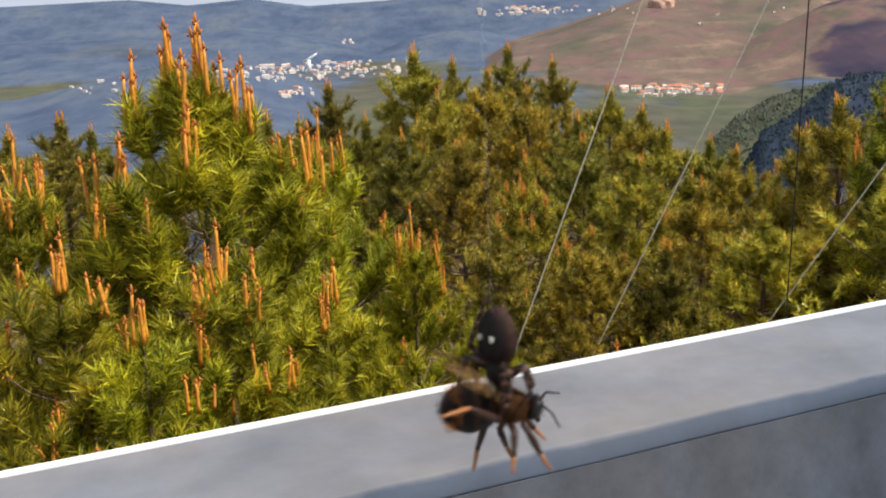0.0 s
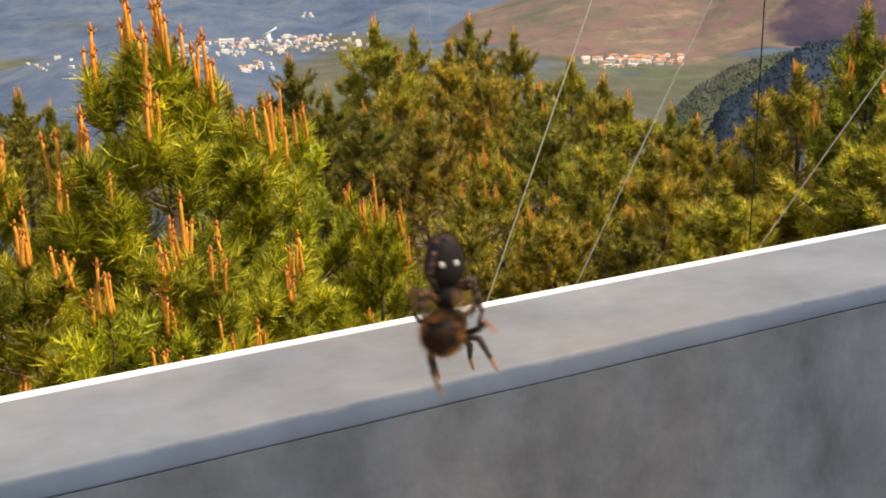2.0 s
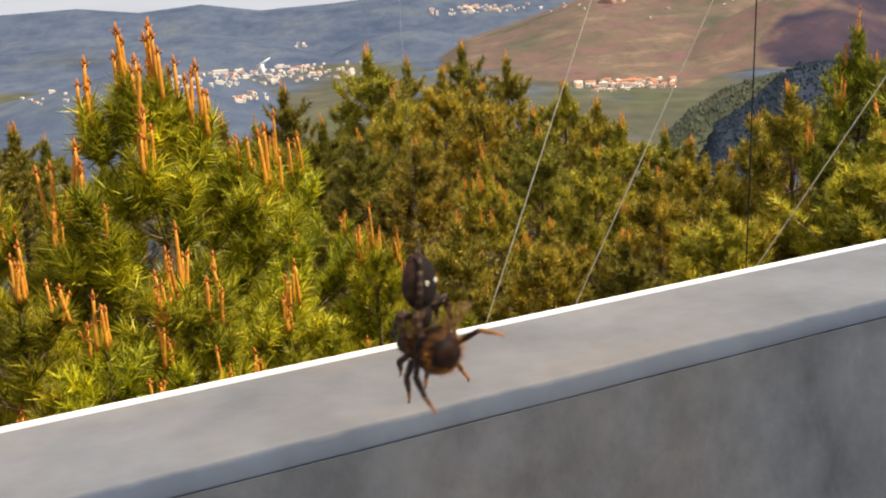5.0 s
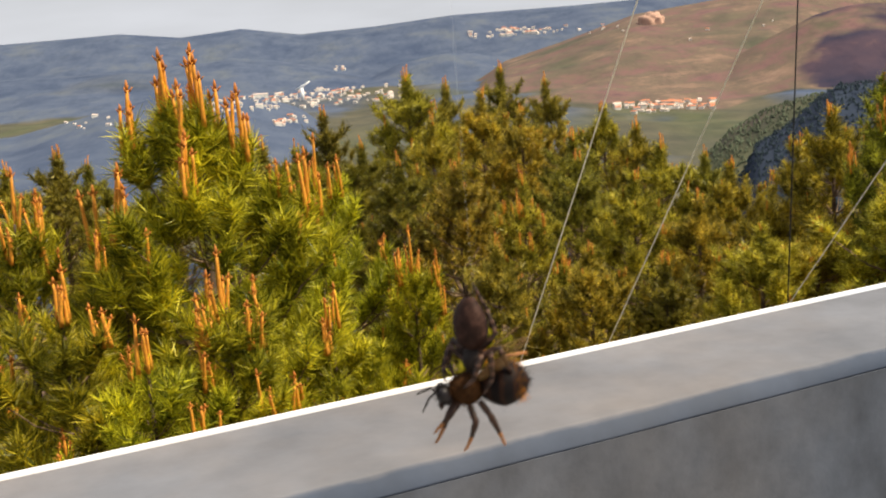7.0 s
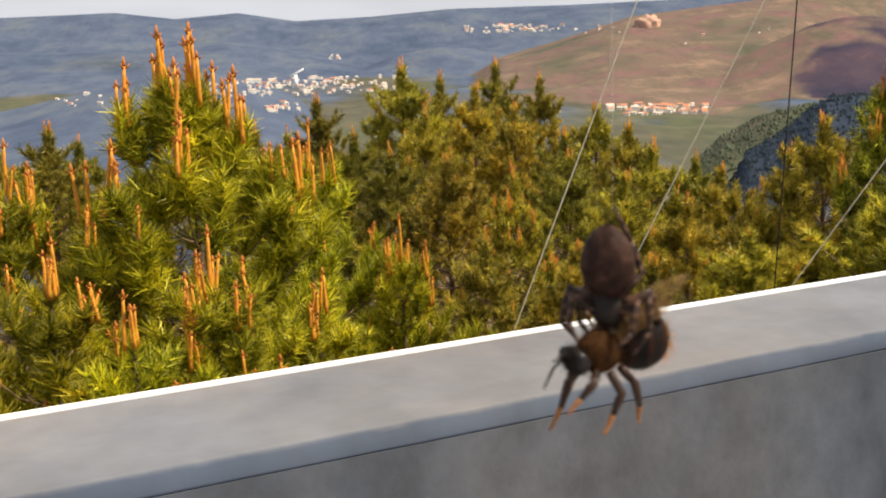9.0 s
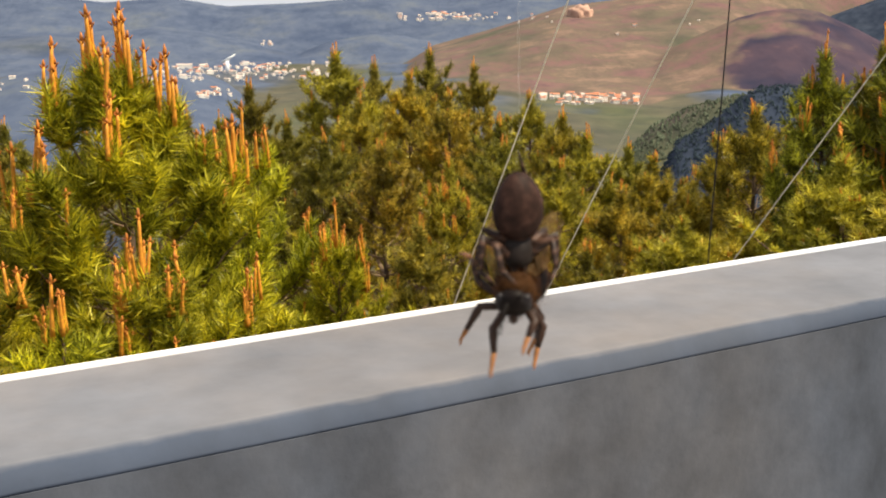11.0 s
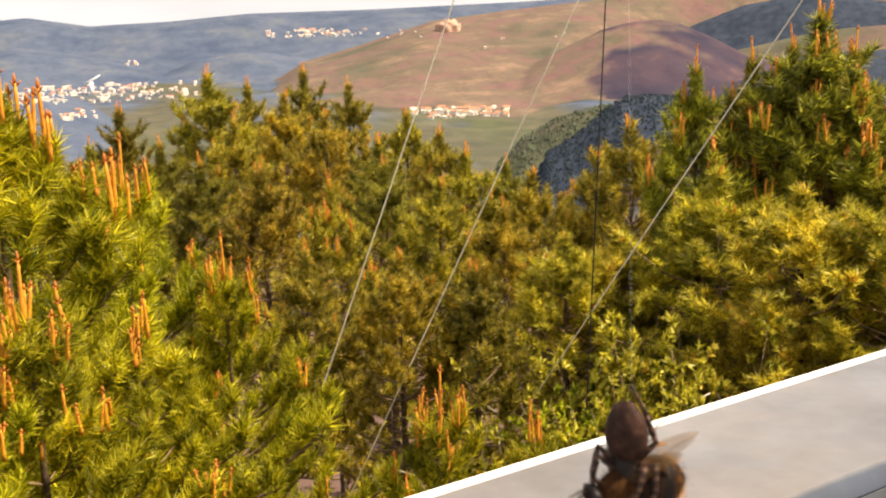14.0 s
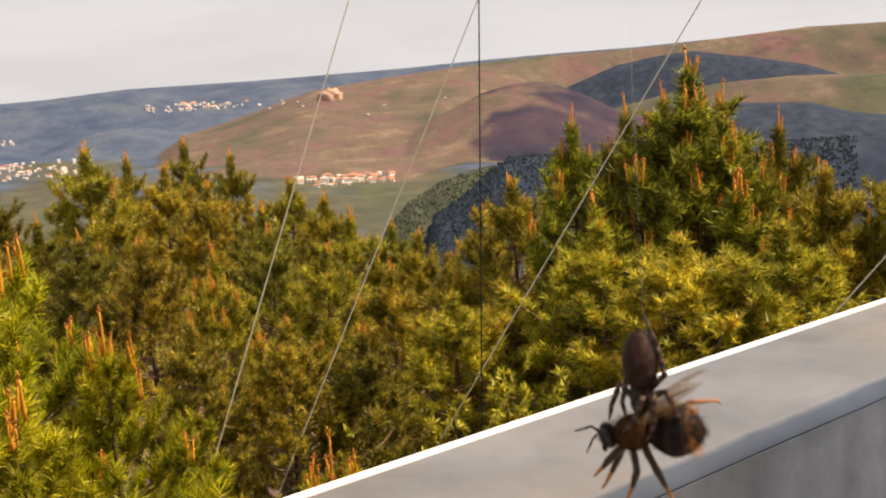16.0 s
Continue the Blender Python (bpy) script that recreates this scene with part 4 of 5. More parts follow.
def spider_skin():
    """Brown marbled back, near-black belly."""
    m, n, l, b = material("spider_abdomen_skin", 0.6, 0, 0.1)
    nz, back = noise_ramp(n, l, 620.0, [(0.32, (0.012, 0.006, 0.004)), (0.52, (0.030, 0.014, 0.010)), (0.72, (0.070, 0.034, 0.024))], detail=4)
    co, sep, mr, mix = n.new("ShaderNodeTexCoord"), n.new("ShaderNodeSeparateXYZ"), n.new("ShaderNodeMapRange"), n.new("ShaderNodeMixRGB")
    l.new(co.outputs["Object"], sep.inputs["Vector"])
    l.new(sep.outputs["X"], mr.inputs["Value"])
    mr.inputs["From Min"].default_value, mr.inputs["From Max"].default_value = -0.0012, -0.0002
    mix.inputs["Color1"].default_value = (0.014, 0.010, 0.009, 1)
    l.new(mr.outputs["Result"], mix.inputs["Fac"])
    l.new(back.outputs["Color"], mix.inputs["Color2"])
    l.new(mix.outputs["Color"], b.inputs["Base Color"])
    bumped(n, l, b, nz.outputs["Fac"], 0.4, 0.0002)
    return m


M_SPIDER = spider_skin()
M_SPIDER_BODY = plain("spider_carapace", (0.014, 0.009, 0.007), 0.55, var=0.4, scale=900, spec=0.2)
M_SPIDER_LEG = bands("spider_leg_bands", (0.022, 0.010, 0.006), (0.085, 0.042, 0.026), "Z", 230.0, 0.5)
M_SPOT = plain("spider_white_spot", (0.62, 0.60, 0.48), 0.5, var=0.2, scale=800)
M_BEE = plain("bee_chitin", (0.008, 0.005, 0.004), 0.5, var=0.3, scale=700, spec=0.12)
M_BEE_THORAX = plain("bee_thorax_down", (0.040, 0.018, 0.007), 0.9, var=0.4, scale=900, spec=0.05)
M_BEE_EYE = plain("bee_eye", (0.010, 0.007, 0.008), 0.4, var=0.2, scale=900, spec=0.3)
M_BEE_ABD = bands("bee_abdomen_bands", (0.006, 0.004, 0.004), (0.022, 0.009, 0.005), "X", 150.0, 0.6)
M_BEE_ABD.node_tree.nodes["Principled BSDF"].inputs["Specular IOR Level"].default_value = 0.10
M_BEE_LEG = plain("bee_leg", (0.030, 0.013, 0.007), 0.5, var=0.4, scale=500, spec=0.25)
M_BEE_FOOT = plain("bee_foot", (0.27, 0.105, 0.028), 0.5, var=0.3, scale=500)
M_FUR = leafy("bee_fur", (0.07, 0.032, 0.010), (0.22, 0.10, 0.03), 0.5)
M_FUR_BROWN = leafy("bee_back_fur", (0.035, 0.014, 0.005), (0.24, 0.09, 0.022), 0.5)
M_FUR_DARK = leafy("dark_hair", (0.006, 0.004, 0.003), (0.028, 0.013, 0.008), 0.3)
M_FUR_ORANGE = leafy("bee_tail_fur", (0.34, 0.12, 0.02), (0.78, 0.34, 0.07), 0.6)
for m_fur in (M_FUR, M_FUR_BROWN, M_FUR_DARK, M_FUR_ORANGE):
    m_fur.node_tree.nodes["Principled BSDF"].inputs["Specular IOR Level"].default_value = 0.06


def wing_material():
    m, n, l, b = material("bee_wing_membrane", 0.5, 0, 0.15)
    b.inputs["Base Color"].default_value = (0.45, 0.30, 0.14, 1)
    nz, rp = noise_ramp(n, l, 700.0, [(0.35, (0.16, 0.085, 0.03)), (0.65, (0.36, 0.22, 0.09))], detail=3)
    tp, tl, mix, mix2 = n.new("ShaderNodeBsdfTransparent"), n.new("ShaderNodeBsdfTranslucent"), n.new("ShaderNodeMixShader"), n.new("ShaderNodeMixShader")
    l.new(rp.outputs["Color"], b.inputs["Base Color"])
    l.new(rp.outputs["Color"], tl.inputs["Color"])
    mix.inputs["Fac"].default_value, mix2.inputs["Fac"].default_value = 0.5, 0.72
    l.new(b.outputs["BSDF"], mix.inputs[1])
    l.new(tl.outputs["BSDF"], mix.inputs[2])
    l.new(mix.outputs["Shader"], mix2.inputs[1])
    l.new(tp.outputs["BSDF"], mix2.inputs[2])
    l.new(mix2.outputs["Shader"], n["Material Output"].inputs["Surface"])
    return m


M_WING = wing_material()
M_SILK = plain("spider_silk", (0.7, 0.7, 0.68), 0.3, var=0.1, scale=900)


def wing(root, tip, breadth, normal, thick=0.03):
    """A thin rounded blade with two raised veins."""
    root, tip, normal = np.array(root, float), np.array(tip, float), unit(normal)
    along = tip - root
    side = unit(np.cross(along, normal))
    n, verts, faces = 14, [], []
    for k in range(n + 1):
        t = k / n
        w = breadth * math.sin(math.pi * min(1, 0.06 + 0.94 * t) ** 0.75) ** 0.7
        c = root + along * t + normal * 0.5 * math.sin(math.pi * t)
        for s, u in ((0.42 * w, 1), (-0.58 * w, 1), (-0.58 * w, -1), (0.42 * w, -1)):
            verts.append((c + side * s + normal * u * thick) * MM)
    for k in range(n):
        for q in range(4):
            a, b = k * 4 + q, k * 4 + (q + 1) % 4
            faces.append((a, b, b + 4, a + 4))
    faces += [(0, 3, 2, 1), tuple(4 * n + q for q in range(4))]
    pieces = [(verts, faces)]
    for off in (0.40, 0.05):
        pts = [(root + along * t + normal * (0.5 * math.sin(math.pi * t) + thick) + side * off * breadth * math.sin(math.pi * (0.06 + 0.9 * t)) ** 0.7) * MM for t in np.linspace(0.02, 0.9, 8)]
        pieces.append(tube(pts, [0.07 * MM] * 8, 5))
    return joined(pieces)


def build_bee():
    rng = np.random.RandomState(5)
    bee = thing("bee", "dark furry brown bee with an orange-fringed abdomen, gripped by a spider", "bee")
    tv = ball((1.5, 0, -3.7), (2.5, 2.25, 2.35))
    part("thorax", mesh_of("thorax", *tv, M_BEE_THORAX, True), None, bee, "dark brown furry thorax")
    hv = ball((4.7, 0, -4.0), (1.15, 1.85, 1.7), (0, 20, 0))
    head = part("head", mesh_of("head", *hv, M_BEE, True), None, bee)
    for s in (1, -1):
        part("eye", mesh_of("eye", *ball((4.75, 1.42 * s, -3.85), (0.75, 0.6, 1.2), (0, 20, 0), 10, 12), M_BEE_EYE, True), None, head)
    part("mandible", mesh_of("mandible", *ball((5.3, 0, -5.5), (0.4, 0.55, 0.7), (0, 0, 0), 8, 10), M_BEE_LEG, True), None, head)
    part("antenna", mesh_of("antenna", *limb([(5.6, 0.55, -3.4), (6.6, 1.0, -2.5), (8.6, 1.6, -2.9)], [0.17, 0.17, 0.12]), M_BEE, True), None, head)
    part("antenna", mesh_of("antenna", *limb([(5.6, -0.55, -3.6), (6.9, -0.9, -4.6), (8.0, -1.2, -6.6)], [0.16, 0.15, 0.11]), M_BEE, True), None, head)
    av = ball((-3.7, 0, -3.6), (3.75, 3.25, 3.35), (0, -4, 0), 18, 24, lambda u: 1.0 + 0.16 * u * -1 if u > 0 else 1.0 + 0.05 * u)
    abdomen = part("abdomen", mesh_of("abdomen", *av, M_BEE_ABD, True), None, bee, "rounded abdomen in dark and brown bands")
    part("waist", mesh_of("waist", *ball((-0.6, 0, -3.6), (1.0, 1.1, 1.2), (0, 0, 0), 8, 12), M_BEE, True), None, bee)
    part("thorax_fur", hair(rng, tv[0], (1.5, 0, -3.7), 1900, 0.75, 0.04, M_FUR, "thorax_fur"), None, bee, "short dark golden fur", "stuff")
    part("head_fur", hair(rng, hv[0], (4.7, 0, -4.0), 500, 0.4, 0.04, M_FUR_DARK, "head_fur"), None, bee, kind="stuff")
    rim = [p for p in av[0] if -6.5 * MM < p.x < -5.5 * MM]
    tail = [p for p in av[0] if p.x <= -5.9 * MM]
    mid = [p for p in av[0] if -5.9 * MM <= p.x < -0.5 * MM and p.z > -3.3 * MM]
    under = [p for p in av[0] if -5.9 * MM <= p.x < -0.5 * MM and p.z <= -3.3 * MM]
    part("tail_fur", hair(rng, rim, (-5.4, 0, -3.6), 430, 1.0, 0.05, M_FUR_ORANGE, "tail_fur"), None, abdomen, "orange fringe of hair", "stuff")
    part("abdomen_fur", hair(rng, mid, (-4.0, 0, -3.6), 420, 0.5, 0.04, M_FUR_BROWN, "abdomen_fur"), None, abdomen, "golden brown fur on the back", "stuff")
    part("tail_hair", hair(rng, tail, (-4.0, 0, -3.6), 700, 0.35, 0.04, M_FUR_DARK, "tail_hair"), None, abdomen, kind="stuff")
    part("belly_hair", hair(rng, under, (-4.0, 0, -3.6), 500, 0.3, 0.03, M_FUR_DARK, "belly_hair"), None, abdomen, kind="stuff")
    for s, pts in ((1, [(2.9, 1.2, -5.2), (4.2, 2.2, -6.2), (5.4, 1.6, -7.6), (6.4, 1.2, -8.6)]),
                   (-1, [(2.9, -1.2, -5.4), (3.9, -2.4, -7.2), (5.2, -2.2, -9.6), (6.3, -2.4, -11.4)]),
                   (1, [(1.5, 1.5, -5.6), (1.0, 2.8, -7.8), (1.8, 2.3, -10.0), (2.6, 2.0, -11.6)]),
                   (-1, [(1.3, -1.5, -5.4), (1.2, -4.2, -5.6), (0.8, -5.8, -8.4), (0.4, -6.6, -9.8)]),
                   (1, [(0.0, 1.4, -5.4), (-1.2, 2.4, -7.4), (-2.2, 1.8, -10.2), (-2.8, 0.8, -12.2)]),
                   (-1, [(0.0, -1.4, -5.0), (-1.6, -4.6, -3.6), (-5.0, -6.0, -1.7), (-8.6, -7.6, -2.0)])):
        leg = part("leg", mesh_of("leg", *limb(pts[:3], [0.42, 0.50, 0.34]), M_BEE_LEG, True), None, bee)
        part("foot", mesh_of("foot", *limb([pts[2], pts[3], (pts[3][0] - 0.6 * (pts[3][0] < 0) + 0.5, pts[3][1], pts[3][2] - 0.5)], [0.31, 0.21, 0.10]), M_BEE_FOOT, True), None, leg, "pale orange foot")
    for s in (1, -1):
        part("forewing", mesh_of("forewing", *wing((0.6, 1.6 * s, -1.9), (-8.2, 3.6 * s, 3.4), 3.3, (0.35, 0.5 * s, 1)), M_WING, True), None, bee, "amber see-through wing")
        part("hindwing", mesh_of("hindwing", *wing((-0.2, 1.7 * s, -2.1), (-6.0, 3.6 * s, 0.9), 2.4, (0.2, 0.5 * s, 1)), M_WING, True), None, bee, "amber see-through wing")
    return bee


def build_spider():
    rng = np.random.RandomState(8)
    spider = thing("spider", "dark brown spider with two white belly spots hanging on silk", "spider")
    av = ball((0.1, 0, 5.6), (3.9, 2.95, 2.15), (0, 90, 0), 18, 24, lambda u: 1.0 + 0.12 * u)
    abdomen = part("abdomen", mesh_of("abdomen", *av, M_SPIDER, True), None, spider, "flattened oval abdomen, brown back and black belly")
    part("abdomen_hair", hair(rng, av[0], (0.1, 0, 5.4), 900, 0.3, 0.025, M_FUR_DARK, "abdomen_hair"), None, abdomen, kind="stuff")
    for y, z in ((1.05, 5.7), (-1.05, 5.7)):
        part("belly_spot", mesh_of("belly_spot", *ball((-1.93, y, z), (0.16, 0.34, 0.46), (0, 0, 0), 8, 12), M_SPOT, True), None, abdomen, "white spot")
    part("spinneret", mesh_of("spinneret", *ball((-0.7, 0, 8.6), (0.5, 0.55, 0.7), (0, 0, 0), 8, 12), M_SPIDER_BODY, True), None, abdomen)
    part("head_chest", mesh_of("head_chest", *ball((0.0, 0, 0.9), (2.3, 1.75, 1.35), (0, 80, 0), 12, 16, lambda u: 1 + 0.2 * u), M_SPIDER_BODY, True), None, spider)
    for s in (1, -1):
        part("fang", mesh_of("fang", *limb([(0.3, 0.5 * s, -1.0), (0.6, 0.55 * s, -2.2), (0.9, 0.3 * s, -2.9)], [0.5, 0.4, 0.12]), M_SPIDER_BODY, True), None, spider)
    legs = (((0.2, 1.2, 0.2), (1.3, 3.6, 1.8), (2.6, 3.4, -1.2), (3.6, 2.2, -2.6)),
            ((0.3, -1.2, 0.2), (1.6, -3.4, 2.0), (3.0, -3.2, -0.8), (3.8, -1.9, -2.2)),
            ((0.0, 1.4, 0.7), (0.3, 4.5, 2.2), (0.4, 4.6, -1.4), (0.8, 2.9, -4.0)),
            ((0.0, -1.4, 0.7), (0.2, -4.3, 2.6), (0.9, -4.9, -1.0), (1.0, -2.6, -3.4)),
            ((-0.1, 1.4, 1.2), (-1.6, 4.0, 2.4), (-3.0, 4.6, -1.4), (-3.6, 3.1, -4.4)),
            ((-0.1, -1.4, 1.2), (-1.4, -3.8, 2.0), (-2.4, -4.3, -1.6), (-3.2, -3.0, -3.8)),
            ((-0.2, 1.2, 1.8), (-1.9, 3.0, 4.2), (-1.5, 1.9, 7.6), (-0.5, 0.4, 11.4)),
            ((-0.2, -1.2, 1.8), (-2.0, -3.3, 3.0), (-2.5, -3.6, -0.4), (-2.2, -2.6, -2.2)))
    for pts in legs:
        leg = part("leg", mesh_of("leg", *limb(pts[:3], [0.44, 0.42, 0.32]), M_SPIDER_LEG, True), None, spider, "banded dark leg")
        part("leg_tip", mesh_of("leg_tip", *limb(pts[2:], [0.32, 0.13]), M_SPIDER_LEG, True), None, leg)
    return spider


bee, spider = build_bee(), build_spider()
silk = tagged(new("silk_thread", mesh_of("silk_thread", *tube([(-0.0006, 0, 0.0088), (-0.0004, 0.0004, 0.013), (0, 0, 0.2), (0, 0, 0.6)], [0.000009] * 4, 6), M_SILK, True)),
              "fine pale spider thread holding the spider", "spider thread")


def motions():
    swing = [
        (0.000, pose(0.0510, 0.2246, 1.3039, 0, 0, 11)),
        (0.100, pose(0.0452, 0.2203, 1.3019, 0, 0, -17)),
        (0.200, pose(0.0391, 0.2162, 1.3017, 0, 0, -49)),
        (0.300, pose(0.0401, 0.2104, 1.3018, 0, 0, -79)),
        (0.400, pose(0.0420, 0.2071, 1.3028, 0, 0, -90)),
        (0.500, pose(0.0418, 0.2042, 1.3022, 0, 0, -70)),
        (0.600, pose(0.0412, 0.2027, 1.3027, 0, 0, -15)),
        (0.700, pose(0.0507, 0.2020, 1.3028, 0, 0, -25)),
        (0.733, pose(0.0545, 0.2045, 1.3029, 0, 0, -72)),
        (0.800, pose(0.0617, 0.2068, 1.3028, 0, 0, -120)),
        (0.867, pose(0.0686, 0.2078, 1.3023, 0, 0, -160)),
        (0.900, pose(0.0718, 0.2089, 1.3021, 0, 0, -200)),
        (1.000, pose(0.0755, 0.2087, 1.3010, 0, 0, -260)),
        (1.100, pose(0.0713, 0.2046, 1.2997, 0, 0, -300)),
        (1.200, pose(0.0634, 0.1989, 1.2972, 0, 0, -345)),
        (1.300, pose(0.0522, 0.1932, 1.2965, 0, 0, -370)),
        (1.400, pose(0.0399, 0.1901, 1.2956, 0, 0, -411)),
        (1.500, pose(0.0325, 0.1895, 1.2945, 0, 0, -461)),
        (1.600, pose(0.0360, 0.1877, 1.2946, 0, 0, -481)),
        (1.700, pose(0.0413, 0.1870, 1.2940, 0, 0, -486)),
        (1.800, pose(0.0461, 0.1872, 1.2943, 0, 0, -521)),
        (1.900, pose(0.0474, 0.1869, 1.2928, 0, 0, -581)),
        (2.000, pose(0.0433, 0.1865, 1.2938, 0, 0, -641)),
        (2.100, pose(0.0397, 0.1850, 1.2949, 0, 0, -671)),
        (2.200, pose(0.0371, 0.1828, 1.2958, 0, 0, -666)),
        (2.300, pose(0.0374, 0.1800, 1.2955, 0, 0, -651)),
        (2.400, pose(0.0389, 0.1774, 1.2940, 0, 0, -611)),
        (2.500, pose(0.0396, 0.1756, 1.2932, 0, 0, -551)),
        (2.600, pose(0.0390, 0.1754, 1.2947, 0, 0, -521)),
        (2.700, pose(0.0374, 0.1754, 1.2947, 0, 0, -491)),
        (2.800, pose(0.0383, 0.1762, 1.2964, 0, 0, -511)),
        (2.900, pose(0.0413, 0.1769, 1.2973, 0, 0, -561)),
        (3.000, pose(0.0412, 0.1774, 1.2971, 0, 0, -616)),
        (3.100, pose(0.0398, 0.1782, 1.2979, 0, 0, -636)),
        (3.200, pose(0.0366, 0.1786, 1.2961, 0, 0, -676)),
        (3.300, pose(0.0368, 0.1794, 1.2958, 0, 0, -646)),
        (3.333, pose(0.0383, 0.1794, 1.2950, 0, 0, -604)),
        (3.400, pose(0.0402, 0.1797, 1.2940, 0, 0, -561)),
        (3.500, pose(0.0424, 0.1806, 1.2944, 0, 0, -516)),
        (3.600, pose(0.0442, 0.1812, 1.2945, 0, 0, -481)),
        (3.700, pose(0.0482, 0.1816, 1.2941, 0, 0, -491)),
        (3.800, pose(0.0514, 0.1820, 1.2931, 0, 0, -526)),
        (3.833, pose(0.0510, 0.1821, 1.2926, 0, 0, -571)),
        (3.900, pose(0.0505, 0.1825, 1.2919, 0, 0, -616)),
        (3.933, pose(0.0466, 0.1829, 1.2920, 0, 0, -655)),
        (4.000, pose(0.0429, 0.1836, 1.2921, 0, 0, -693)),
        (4.100, pose(0.0378, 0.1850, 1.2925, 0, 0, -703)),
        (4.167, pose(0.0387, 0.1857, 1.2923, 0, 0, -657)),
        (4.200, pose(0.0394, 0.1860, 1.2920, 0, 0, -611)),
        (4.300, pose(0.0419, 0.1872, 1.2913, 0, 0, -559)),
        (4.400, pose(0.0439, 0.1884, 1.2907, 0, 0, -508)),
        (4.500, pose(0.0453, 0.1897, 1.2901, 0, 0, -471)),
        (4.600, pose(0.0458, 0.1911, 1.2897, 0, 0, -456)),
        (4.700, pose(0.0453, 0.1925, 1.2895, 0, 0, -467)),
        (4.800, pose(0.0443, 0.1940, 1.2894, 0, 0, -501)),
        (4.900, pose(0.0428, 0.1955, 1.2894, 0, 0, -551)),
        (5.000, pose(0.0413, 0.1971, 1.2895, 0, 0, -604)),
        (5.100, pose(0.0403, 0.1986, 1.2897, 0, 0, -648)),
        (5.200, pose(0.0399, 0.2002, 1.2899, 0, 0, -673)),
        (5.300, pose(0.0405, 0.2017, 1.2900, 0, 0, -672)),
        (5.400, pose(0.0418, 0.2031, 1.2901, 0, 0, -647)),
        (5.500, pose(0.0440, 0.2045, 1.2901, 0, 0, -603)),
        (5.600, pose(0.0466, 0.2059, 1.2901, 0, 0, -550)),
        (5.700, pose(0.0490, 0.2072, 1.2899, 0, 0, -501)),
        (5.800, pose(0.0510, 0.2084, 1.2897, 0, 0, -466)),
        (5.900, pose(0.0523, 0.2097, 1.2895, 0, 0, -456)),
        (6.000, pose(0.0524, 0.2109, 1.2894, 0, 0, -470)),
        (6.100, pose(0.0517, 0.2120, 1.2893, 0, 0, -507)),
        (6.200, pose(0.0501, 0.2131, 1.2891, 0, 0, -558)),
        (6.300, pose(0.0481, 0.2141, 1.2890, 0, 0, -610)),
        (6.333, pose(0.0502, 0.2140, 1.2870, 0, 0, -680)),
        (6.400, pose(0.0524, 0.2142, 1.2853, 0, 0, -750)),
        (6.467, pose(0.0531, 0.2148, 1.2854, 0, 0, -811)),
        (6.500, pose(0.0536, 0.2150, 1.2855, 0, 0, -872)),
        (6.600, pose(0.0557, 0.2156, 1.2862, 0, 0, -940)),
        (6.667, pose(0.0568, 0.2158, 1.2879, 0, 0, -980)),
        (6.700, pose(0.0581, 0.2158, 1.2891, 0, 0, -1020)),
        (6.800, pose(0.0569, 0.2145, 1.2893, 0, 0, -1090)),
        (6.867, pose(0.0530, 0.2133, 1.2915, 0, 0, -1142)),
        (6.900, pose(0.0504, 0.2125, 1.2928, 0, 0, -1194)),
        (7.000, pose(0.0409, 0.2084, 1.2933, 0, 0, -1254)),
        (7.100, pose(0.0330, 0.1996, 1.2937, 0, 0, -1234)),
        (7.200, pose(0.0274, 0.1903, 1.2937, 0, 0, -1214)),
        (7.300, pose(0.0207, 0.1802, 1.2934, 0, 0, -1179)),
        (7.400, pose(0.0163, 0.1716, 1.2947, 0, 0, -1134)),
        (7.500, pose(0.0132, 0.1663, 1.2977, 0, 0, -1099)),
        (7.600, pose(0.0120, 0.1651, 1.3008, 0, 0, -1059)),
        (7.700, pose(0.0129, 0.1661, 1.3008, 0, 0, -1004)),
        (7.800, pose(0.0162, 0.1629, 1.3040, 0, 0, -939)),
        (7.900, pose(0.0204, 0.1613, 1.3057, 0, 0, -904)),
        (8.000, pose(0.0245, 0.1580, 1.3065, 0, 0, -879)),
        (8.100, pose(0.0253, 0.1521, 1.3080, 0, 0, -850)),
        (8.200, pose(0.0230, 0.1447, 1.3098, 0, 0, -860)),
        (8.267, pose(0.0230, 0.1402, 1.3101, 0, 0, -925)),
        (8.300, pose(0.0242, 0.1369, 1.3105, 0, 0, -990)),
        (8.367, pose(0.0233, 0.1328, 1.3118, 0, 0, -1042)),
        (8.400, pose(0.0232, 0.1298, 1.3127, 0, 0, -1095)),
        (8.433, pose(0.0200, 0.1249, 1.3149, 0, 0, -1150)),
        (8.500, pose(0.0173, 0.1208, 1.3165, 0, 0, -1205)),
        (8.600, pose(0.0158, 0.1249, 1.3145, 0, 0, -1270)),
        (8.633, pose(0.0164, 0.1268, 1.3123, 0, 0, -1310)),
        (8.700, pose(0.0189, 0.1313, 1.3079, 0, 0, -1350)),
        (8.800, pose(0.0259, 0.1389, 1.3015, 0, 0, -1335)),
        (8.900, pose(0.0310, 0.1462, 1.2964, 0, 0, -1275)),
        (9.000, pose(0.0338, 0.1514, 1.2932, 0, 0, -1228)),
        (9.067, pose(0.0339, 0.1538, 1.2917, 0, 0, -1186)),
        (9.100, pose(0.0340, 0.1549, 1.2907, 0, 0, -1145)),
        (9.133, pose(0.0334, 0.1563, 1.2913, 0, 0, -1095)),
        (9.200, pose(0.0328, 0.1589, 1.2913, 0, 0, -1045)),
        (9.300, pose(0.0348, 0.1698, 1.2875, 0, 0, -1030)),
